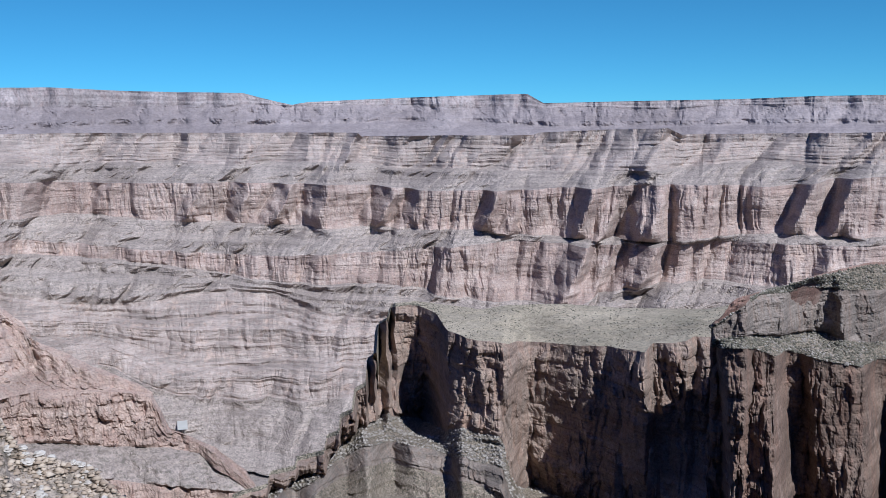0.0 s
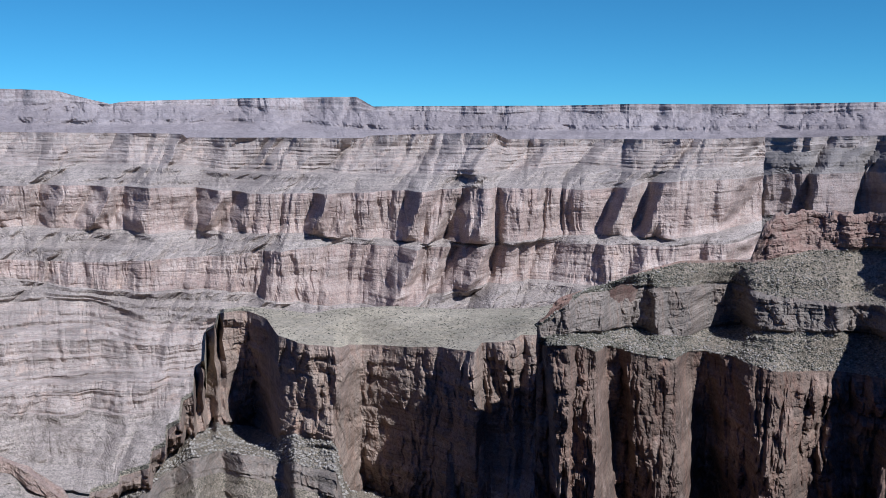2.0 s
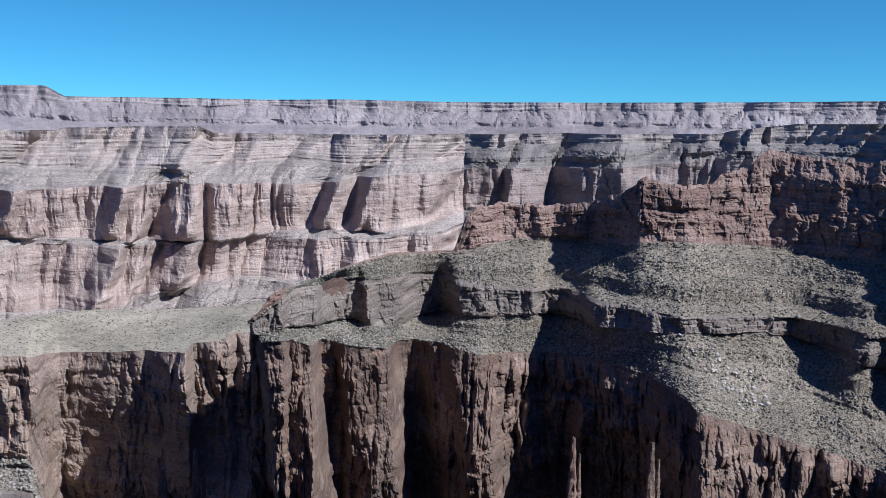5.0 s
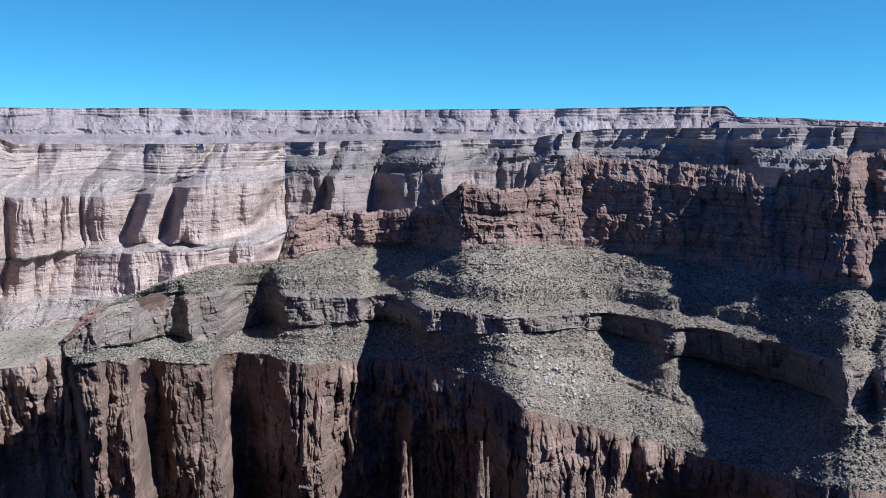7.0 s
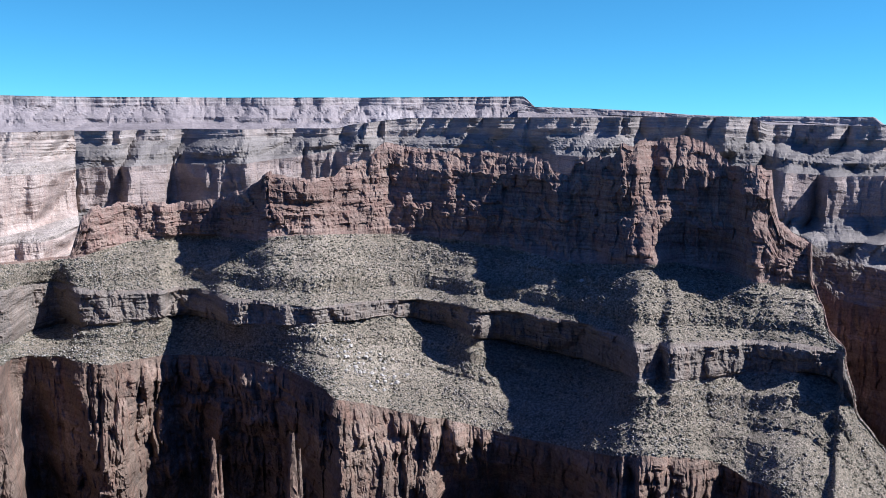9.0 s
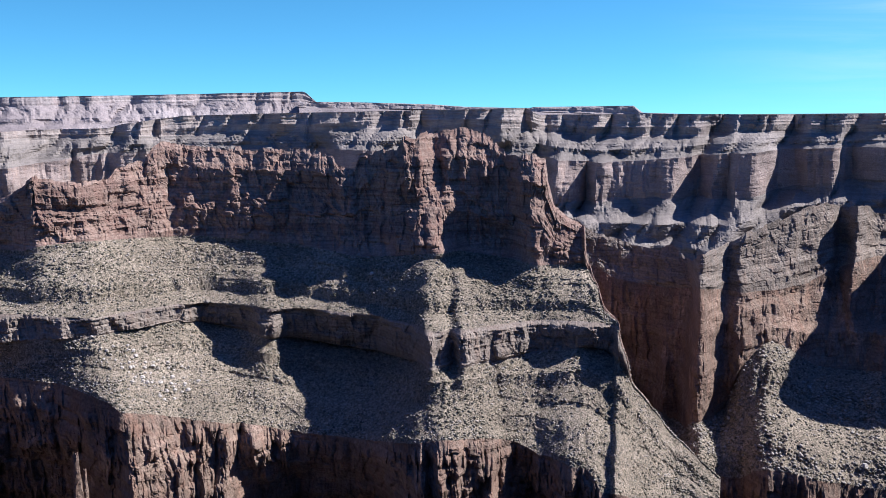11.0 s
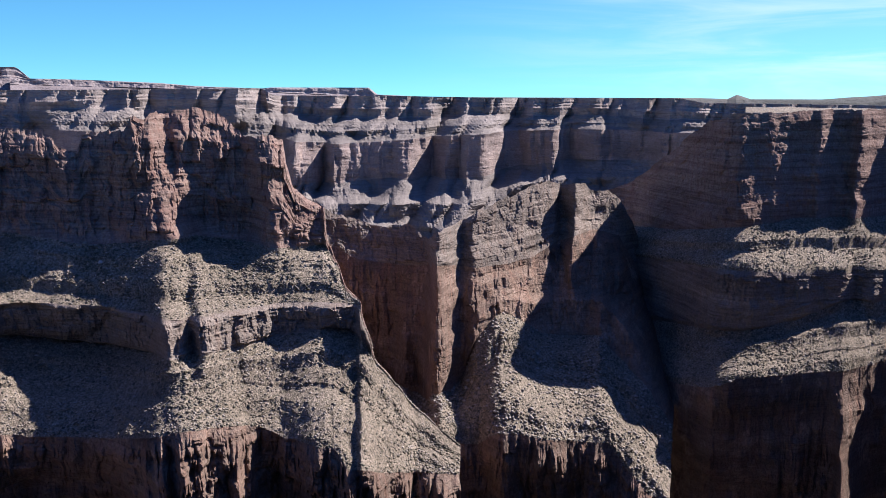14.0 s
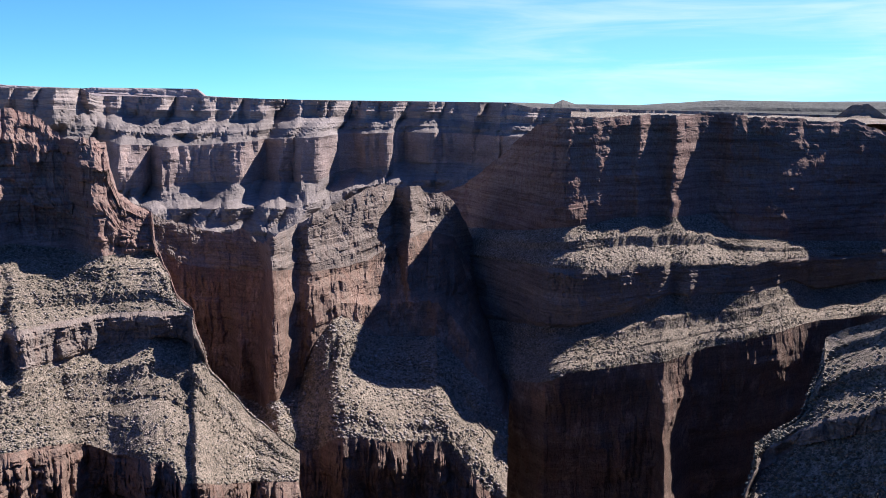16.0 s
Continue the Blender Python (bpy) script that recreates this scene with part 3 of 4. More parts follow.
# ---- the opposite wall of the canyon ----
landform("opposite_wall", "banded grey and red canyon wall across the river", "canyon wall", -31, 29.2, 0.083, [(-31, 2880), (-17, 2850), (-8, 2600), (2, 2480), (30, 2450)], [
    ([(-31, -0.7), (-22.1, -0.68), (-15.4, -0.8), (-5.1, -0.99), (-4.8, -1.23), (0.7, -1.26), (5.5, -1.35), (6, -1.2), (13.5, -0.97), (14.2, -1.38), (20.3, -1.38),
      (26, -1.3), (29, -1.25)], [(-31, 0), (-8.7, 30), (-8, -10), (-5.8, 20), (-5.1, -50), (-4.5, 80), (5, 90), (11, 50), (13.4, -80), (14.3, 60), (20, 40), (27.4, 0), (28.3, 60), (29.2, 260)]),
    ([(-31, -2.2), (-16.1, -2.58), (-4.8, -2.86), (0.6, -3.13), (7.5, -3.32), (14.1, -3.09), (29, -2.9)], [(-31, 0), (-8.7, 30), (-8, -20), (-5.8, 30), (-5.1, -50), (-4.3, 80), (5, 90), (11, 40), (13.2, -100), (14.4, 50), (20, 40), (27.4, 0), (28.3, 60), (29.2, 260)]),
    ([(-31, -3), (-19.3, -3.61), (-12.9, -3.67), (-6.6, -3.91), (-2.8, -4.27), (0.6, -4.67), (7.5, -4.57), (14.1, -4.15), (20.4, -4.5), (24, -3.6), (29, -3.7)],
     [(-31, 0), (-19.6, 25), (-19.2, -20), (-14.6, 50), (-14, -40), (-11.8, 40), (-11.2, -20), (-10, 70), (-9, -45), (-7.9, 40), (-6.6, -35), (-4, 80), (-2.6, -55), (-1.8, 35), (-1.2, -35), (2.9, 70), (3.7, -45), (4.7, 25), (5.4, -20), (8.2, 75), (9.3, -30), (10.2, 60), (11.1, -20), (11.8, 75), (13.6, -110), (20.7, 75), (21.5, -20), (23.1, 60), (23.9, -70), (27.4, 0), (28.3, 60), (29.2, 260)]),
    ([(-31, -4.6), (-19.4, -5.32), (-13, -6.01), (-6.3, -6.65), (0.6, -7.15), (7.5, -7.47), (14.2, -7.42), (20.5, -7.11), (25.2, -6.79), (29, -6.1)],
     [(-31, 0), (-19.6, 25), (-19.2, -20), (-14.6, 50), (-14, -40), (-11.8, 40), (-11.2, -20), (-10, 70), (-9, -45), (-7.9, 40), (-6.6, -35), (-4, 80), (-2.6, -55), (-1.8, 35), (-1.2, -35), (2.9, 70), (3.7, -45), (4.7, 25), (5.4, -20), (8.2, 75), (9.3, -30), (10.2, 60), (11.1, -20), (11.8, 75), (13.6, -110), (20.7, 75), (21.5, -20), (23.1, 60), (23.9, -70), (27.4, 0), (28.3, 60), (29.2, 260)]),
    ([(-31, -6), (-16.4, -7.4), (-9.8, -8.1), (-2.9, -8.04), (1.6, -7.78), (7.5, -7.81), (14.2, -7.68), (29, -7.3)], [(-31, 0), (1, 0), (7.6, 50), (8.8, -30), (9.6, 60), (10.6, -10), (11.2, 80), (13, -90), (15, 20), (22, 40), (23, -20), (27.6, 0), (28.4, 60), (29.2, 260)]),
    ([(-31, -6.5), (-16.4, -8.1), (-9.9, -9.5), (-3, -10.1), (2.3, -11.57), (7.5, -11.6), (10.9, -10.1), (14.2, -9.85), (20.6, -9.85), (25, -8.85), (29, -8.6)],
     [(-31, 0), (1, 0), (7.6, 50), (8.8, -30), (9.6, 60), (10.6, -10), (11.2, 80), (13, -90), (15, 20), (22, 40), (23, -20), (27.6, 0), (28.4, 60), (29.2, 260)]),
    ([(-31, -9), (-25.6, -9.41), (-19.7, -10.57), (-15.5, -10.05), (-10.5, -10.17), (-7.9, -11.65), (-3, -12.16), (29, -12.5)],),
    ([(-31, -11.5), (-25.8, -11.88), (-19.8, -12.51), (-16.8, -14.2), (-11.8, -14.47), (-6.6, -14.76), (29, -15)],),
    ([(-31, -12.8), (-25.9, -13.11), (-19.9, -13.79), (-16.8, -15.71), (-11.8, -16.46), (-6.7, -16.77), (29, -17)],),
    ([(-31, -18), (-17.5, -18.8), (-15.8, -19.4), (-14, -20.4), (-10, -21.4), (29, -22)],),
], [("rim_cliff", FAR_BEDS, "beds", 42, 48, 15, 24), ("upper_slope", FAR_SLOPE, "slope", 30, 30, 60, 30), ("red_cliff", FAR_CLIFF, "cliff", 80, 48, 22, 26),
    ("middle_slope", FAR_SLOPE, "slope", 33, 34, 70, 34), ("lower_cliff", FAR_CLIFF, "cliff", 70, 40, 22, 26), ("lower_slope", FAR_SLOPE, "slope", 33, 52, 80, 38),
    ("gorge_cliff", FAR_BEDS, "beds", 42, 60, 22, 26), ("gorge_bench", FAR_BEDS, "beds", 36, 40, 20, 24), ("river_slope", FAR_SLOPE, "slope", 32, 40, 50, 40)],
    201, [(250, -4), (420, -320)], "structure", None, None, 0.45, -8.0, None, None, 55)
landform("far_wall", "distant hazy canyon wall round the river bend", "canyon wall", 27, 124, 0.125, [(27, 3400), (45, 3400), (70, 2900), (124, 3000)], [
    ([(27, -1.3), (36.7, -1.08), (44, -0.97), (44.8, -0.75), (48.3, -0.32), (54.4, -0.2), (64.4, -0.06), (68.6, 0.0), (69.3, -0.42), (76.6, -0.38), (83.1, -0.46), (93.3, -0.36),
      (94.6, -0.6), (124, -0.7)], [(27, 100), (28.7, 150), (31.5, -100), (35, 130), (38.6, -90), (42, 60), (44.6, -50), (52, 60), (53.5, -20), (60, 40), (63, -30), (68.6, -40), (69.6, 150), (84, 90), (94.5, -200), (124, -200)]),
    ([(27, -2.2), (44.9, -1.4), (51, -1.23), (64.4, -0.9), (68.8, -1.1), (69.8, -1.5), (76.6, -1.7), (83.2, -1.4), (124, -1.4)], [(27, 100), (28.7, 150), (31.5, -100), (35, 130), (38.6, -90), (42, 60), (44.6, -50), (52, 60), (53.5, -20), (60, 40), (63, -30), (68.6, -40), (69.6, 150), (84, 90), (94.5, -200), (124, -200)]),
    ([(27, -3.6), (30.4, -3.26), (38.4, -3.05), (44.9, -2.3), (57.8, -2.3), (68, -2.9), (73.3, -3.15), (79.6, -2.63), (86.4, -2.18), (124, -2.2)],
     [(27, 100), (28.7, 160), (31.5, -130), (35, 140), (38.6, -110), (42, 60), (44.6, -50), (52, 40), (60, 20), (69.5, 60), (70.4, -90), (72.3, 10), (72.8, -30), (76, 60), (76.6, 0), (78.5, 30), (79.4, 60), (81.8, -60), (84, 60), (86, -40), (87, 10), (89, -90), (90, -60), (94.5, -250), (124, -250)]),
    ([(27, -5.8), (31.9, -5.44), (38.5, -4.7), (44.9, -4.2), (57.9, -4.3), (66, -5), (70.9, -5.64), (76.7, -5.21), (80.1, -4.97), (83.3, -4.3), (89.6, -3.8), (124, -3.8)],
     [(27, 100), (28.7, 160), (31.5, -130), (35, 140), (38.6, -110), (42, 60), (44.6, -50), (52, 40), (60, 20), (69.5, 60), (70.4, -90), (72.3, 10), (72.8, -30), (76, 60), (76.6, 0), (78.5, 30), (79.4, 60), (81.8, -60), (84, 60), (86, -40), (87, 10), (89, -90), (90, -60), (94.5, -250), (124, -250)]),
    ([(27, -9), (60, -8), (70, -7.6), (75.1, -8.4), (80.2, -8.4), (86, -7), (89.7, -6.2), (124, -6)],),
    ([(27, -13), (124, -12)],),
], [("rim_cliff", BEND_BEDS, "beds", 55, 26, 16, 22), ("upper_slope", BEND_SLOPE, "slope", 35, 28, 40, 24), ("red_cliff", BEND_CLIFF, "cliff", 78, 40, 24, 28),
    ("lower_slope", BEND_SLOPE, "slope", 32, 40, 45, 34), ("gorge_slope", BEND_SLOPE, "slope", 36, 14, 50, 40)], 301, [(500, -4), (700, -320)], "structure", None, None, 0.3, 0.3, None, None, 70)
landform("gorge_bench", "red cliff and terraces low in the inner gorge", "rock terrace", -31, -11.5, 0.075, [(-31, 1350), (-11, 1350)], [
    ([(-31, -9), (-25.6, -10.2), (-24.6, -11.2), (-24.1, -12.3), (-21.5, -13.7), (-18.7, -15.2), (-17.8, -15.78), (-17, -17.9), (-14.4, -19.19), (-12.7, -20.63), (-11.5, -22.5)],),
    ([(-31, -15.4), (-24.3, -15.18), (-21.6, -15.37), (-17.8, -15.94), (-17.1, -17.92), (-14.4, -19.25), (-11.5, -22.6)],),
    ([(-31, -17.6), (-24.2, -17.83), (-20.3, -18.6), (-17.3, -18.88), (-15.4, -19.4), (-11.5, -22.7)],),
    ([(-31, -19.4), (-20.4, -20.39), (-12.8, -21.9), (-11.5, -23)],),
    ([(-31, -24), (-11.5, -25)],),
], [("upper_terrace", GORGE_ROCK, "slope", 33, 60, 45, 12), ("red_cliff", GORGE_ROCK, "cliff", 80, 34, 26, 13), ("scree", FAR_SLOPE, "slope", 32, 18, 20, 14),
    ("lower_cliff", GORGE_ROCK, "cliff", 45, 34, 16, 14)], 401, [(60, -30), (500, -600)], "")

# ---- the mesa below the ridge ----
FLANK = [(-13.5, -22), (-11.4, -21.6), (-11.2, -20.9), (-9.6, -20.7), (-9.4, -20.2), (-7.6, -19.9), (-7.4, -19.0), (-6.7, -18.8), (-6.5, -17.9), (-5.7, -17.6), (-5.5, -16.4), (-4.9, -16.1), (-4.7, -14.6), (-4.2, -14.3),
         (-4.05, -12.5), (-3.4, -12.2), (-3.2, -11.4)]
landform("grassy_mesa", "flat grass-topped mesa with sheer tan cliffs", "mesa", -13.5, 19, 0.075, [(-13.5, 460), (-6, 475), (0, 485), (19, 485)], [
    (FLANK + [(-1.8, -11.27), (-0.5, -11.46), (2.3, -11.84), (4, -11.58), (7.5, -11.5), (10.9, -11.7), (15.9, -11.6), (19, -10.9)], None,
     [(-13.5, -230), (-8.2, -222), (-6.7, -212), (-4.9, -196), (-4.1, -172), (-3, -153), (19, -153)]),
    ([(b, e - 0.25) for b, e in FLANK] + [(-2.3, -11.55), (-1.7, -11.6), (-0.5, -12.1), (0.2, -13.1), (1.2, -13.61), (4, -13.97), (4.4, -13.8), (6.5, -13.85), (8.2, -14.0), (10, -14.0),
      (12.5, -14.25), (12.9, -13.75), (14.9, -13.5), (15.3, -13.2), (19, -13.2)], None, [(-13.5, -230.5), (-8.2, -222.5), (-6.7, -213), (-4.9, -197), (-4.1, -173), (-3, -153.5), (3.6, -153.5), (5.2, -163), (8, -160), (12, -153), (15, -147), (19, -146)]),
    ([(-13.5, -22.6), (-8.2, -20.6), (-6.7, -19.5), (-5.3, -18.6), (-3.5, -18), (-1, -18.64), (1.5, -19.17), (3.5, -19.6), (4.4, -22.0), (8, -23.2), (19, -25)],
     [(-13.5, 80), (-10.2, 100), (-9.9, 85), (-7.6, 118), (-7.3, 100), (-5.6, 128), (-5.2, 105), (-3.9, 150), (-3.6, 115), (-2.4, 165), (-1.6, 185), (-0.4, 135), (0.1, 84), (1, 62), (2, 60), (3.5, 48), (5, 150), (7, 142), (9, 128), (12, 104), (14.5, 82), (16, 66), (19, 60)]),
    ([(-13.5, -23.4), (-8.2, -21.6), (-6.7, -20.6), (-5.3, -19.9), (-3.5, -19.6), (-1, -20.2), (1.5, -20.8), (3.5, -21.2), (4.6, -23.6), (8, -24.6), (19, -26)],
     [(-13.5, 55), (-11.6, 70), (-10.6, 54), (-9.6, 80), (-8.2, 60), (-6.4, 98), (-5, 76), (-3.4, 112), (-2.2, 86), (0.4, 80), (0.9, 50), (2.4, 52), (3.6, 48), (5, 92), (9, 96), (14, 70), (19, 60)]),
    ([(-13.5, -24.4), (-8.2, -22.6), (-6.7, -21.7), (-5.3, -21.1), (-3.5, -20.8), (-1, -21.6), (1.5, -22.2), (3.5, -22.6), (4.6, -24.8), (8, -25.6), (19, -27)],
     [(-13.5, 45), (-11.6, 62), (-10.6, 42), (-9.6, 72), (-8.2, 46), (-6.4, 90), (-5, 62), (-3.4, 104), (-2.2, 74), (0.4, 70), (0.9, 42), (2.4, 44), (3.6, 38), (5, 80), (9, 84), (14, 60), (19, 50)]),
    ([(-13.5, -28), (19, -28)], [(-13.5, 0), (-3, 30), (4, 60), (19, 60)]),
], [("grass_flat", GRASS, "flat", 1.2, 30, 0.5, 9), ("wall", ROCK_LOW_LIT, "cliff", 80, 110, 14, 8), ("scree", SCREE, "beds", 33, 40, 8, 7), ("lower_ledge", ROCK_MID, "cliff", 72, 30, 8, 6), ("lower_scree", SCREE, "beds", 33, 44, 9, 7)], 501,
    [(30, -8), (60, -60), (300, -400)], "")

# ---- the great ridge ----
landform("rock_ridge", "long stepped ridge of red and grey ledges with scrubby scree", "rock ridge", 16.2, 80.6, 0.073,
         [(16, 600), (25, 575), (35, 555), (45, 535), (55, 520), (63, 515), (72, 530), (80.6, 545)], [
    ([(16.2, -12.5), (17.6, -10.9), (19, -10.43), (20.2, -10.16), (21.6, -9.47), (24.7, -8.51), (28.7, -8.26), (29.3, -6.36), (30, -5.57), (31.1, -5.34), (34.2, -5.4), (37.5, -5.05),
      (39.3, -4.23), (40, -3.6), (42.2, -3.95), (43.9, -4), (44.5, -3.32), (45.9, -2.87), (46.4, -2.0), (46.9, -1.68), (47.6, -1.84), (50.7, -2.26), (54.5, -2.35), (56.8, -2.59),
      (57.2, -3.27), (58.2, -3.52), (58.4, -2.74), (60.7, -2.36), (61.3, -1.5), (61.8, -1.85), (62.1, -1.44), (64.4, -1.14), (66, -1.44), (67, -2.4), (67.7, -2.72), (69.6, -2.95),
      (70.3, -5.8), (72.15, -7.1), (72.3, -9.2), (73, -10.5), (73.4, -11.8), (74.2, -12.7), (74.7, -14.4), (75.2, -16.2), (76.2, -17.3), (76.7, -18.1), (77.8, -19.3), (80.6, -21.4)],
     [(16, 0), (29, -4), (33.8, 8), (34.6, 20), (36.8, 24), (38.8, 8), (39.5, -8), (44, 0), (48, 10), (49.2, 15), (52, 18), (56, 15), (59.6, 8), (60.9, -1), (62, 4), (62.9, 24), (65.2, 26), (67.2, 16), (68.0, -6), (70.2, 6), (74, 10), (75.2, 6), (80.6, 6)]),
    ([(16.2, -12.6), (19, -10.53), (21.6, -9.57), (24.7, -8.65), (28.7, -8.43), (31.9, -7.6), (35.3, -7.4), (39, -7.7), (40.1, -7.37), (48.3, -7.31), (54.6, -8.1), (58.5, -9.0), (61, -8.9), (62.1, -8.8),
      (64.4, -8.6), (69, -9.4), (72, -9.3), (73, -10.7), (73.4, -12), (74.2, -12.8), (74.7, -14.45), (75.2, -16.23), (76.2, -17.33), (77.8, -19.33), (80.6, -21.43)],
     [(16, 0), (29, -6), (33.8, 6), (34.6, 18), (36.8, 22), (38.6, 6), (39.5, -14), (44, -4), (48, 6), (49.2, 9), (52, 10), (56, 8), (60.6, 3), (61.8, -3), (62.3, -10), (63.5, -2), (64.2, 12), (66, 15), (67.6, 9), (68.6, -10), (70.6, 0), (72, 6), (75.2, 6), (80.6, 6)]),
    ([(16.2, -12.7), (18.4, -10.67), (19.8, -10.5), (23.3, -10.14), (27.8, -9.89), (30.3, -10.3), (34.5, -10.5), (37.8, -11.1), (42.5, -11.75), (47.2, -11.3), (53.2, -11.9), (58.1, -12.6), (63.4, -13.4), (66.3, -13.1),
      (72, -12.8), (73.9, -12.9), (74.2, -12.95), (74.7, -14.5), (75.2, -16.26), (76.2, -17.36), (77.8, -19.36), (80.6, -21.46)],
     bays(16, 80.6, (21.7, 1.5, 24), (27, 1.6, 24), (35.4, 1.6, 22), (49.8, 2.1, 14), (57.4, 4.4, 24))[:-1] + [(62, 0), (62.4, -10), (63.6, 2), (63.9, 8), (64.4, -10), (69, 14), (72, 6), (80.6, 6)]),
    ([(16.2, -13.4), (18.8, -12.99), (21.6, -13.0), (25.1, -12.96), (28.6, -12.4), (33.8, -12.2), (37.5, -12.75), (42.4, -12.85), (47.2, -12.3), (52.9, -13.79), (58.2, -15.1), (61.7, -15.7), (63.7, -15.5), (68.3, -15.1),
      (72.2, -14.4), (73.6, -14.6), (74.2, -15), (74.7, -15.5), (75.2, -16.3), (76.2, -17.4), (77.8, -19.4), (80.6, -21.5)],
     bays(16, 80.6, (21.7, 1.6, 36), (27, 1.7, 36), (35.4, 1.7, 36), (49.8, 2.2, 26), (57.4, 4.6, 52))[:-1] + [(62, 2), (62.4, -14), (63.6, 0), (63.9, 12), (64.4, -14), (69, 12), (71.8, 4), (72.5, 12), (73.8, 12), (75.2, 6), (80.6, 6)]),
    ([(16.2, -14.03), (18.8, -13.67), (20.9, -14.19), (25.1, -14.16), (27.7, -13.92), (30.7, -14.6), (33.9, -14.6), (37.2, -14.9), (40.6, -15.55), (44.1, -17), (50.1, -18.5), (54.5, -19.9), (59, -20.3), (63.6, -19.75), (66.4, -19.74),
      (69.6, -21.1), (72.5, -21.4), (73.6, -22.67), (77.2, -22.9), (80.6, -22.95)],
     [(16, 40), (16.4, 14), (16.6, 6), (19.9, -16), (20.3, 22), (21.4, 18), (21.7, 6), (24.8, -16), (25.3, 20), (26.5, 14), (26.9, 2), (28.7, -10), (30.5, -6), (31.4, 12), (33.5, 30), (37, 34), (40.5, 26), (42.5, 6), (43.8, -12), (49.4, 6), (50.4, 20), (54, 32), (58, 26), (60.6, 2), (61.6, -8), (66.2, 2), (67.2, 14), (69.5, 14), (71, 0), (73, -2), (80.6, -3)]),
    ([(16.2, -27), (80.6, -30)], [(16, 120), (16.4, 60), (16.6, 42), (19.4, 2), (20.3, 80), (21.2, 64), (22.1, 36), (24.4, 2), (25.3, 80), (26.3, 60), (27.1, 26), (28.6, 0), (30.6, 6), (31.6, 50), (34, 96), (38, 104), (41, 76), (42.8, 16), (43.8, -18), (49.2, 4), (50.4, 50), (54, 92), (58, 86), (60.6, 16), (61.6, -14), (66.2, 2), (67.4, 44), (69.6, 46), (71.2, 6), (73, 4), (80.6, -8)]),
], [("crest_cliff", ROCK_RED, "cliff", 74, 80, 9, 6), ("upper_scree", SCREE, "slope", 30, 60, 3.5, 5), ("bench_cliff", ROCK_MID, "cliff", 78, 44, 7, 5),
    ("lower_scree", SCREE, "slope", 31, 60, 4, 5), ("wall", ROCK_LOW, "cliff", 82, 120, 15, 8)], 601, [(5, -1.5), (28, -45), (300, -420)], "", 2.6, (2, [(16.2, -108), (18.2, -94), (22, -96), (27, -105), (32, -111), (44, -117), (48, -119), (58, -123), (63.4, -125), (72, -124), (74.2, -125), (74.7, -140), (75.2, -157), (76.2, -169), (77.8, -188), (80.6, -205)]), 0.3, 2.5)

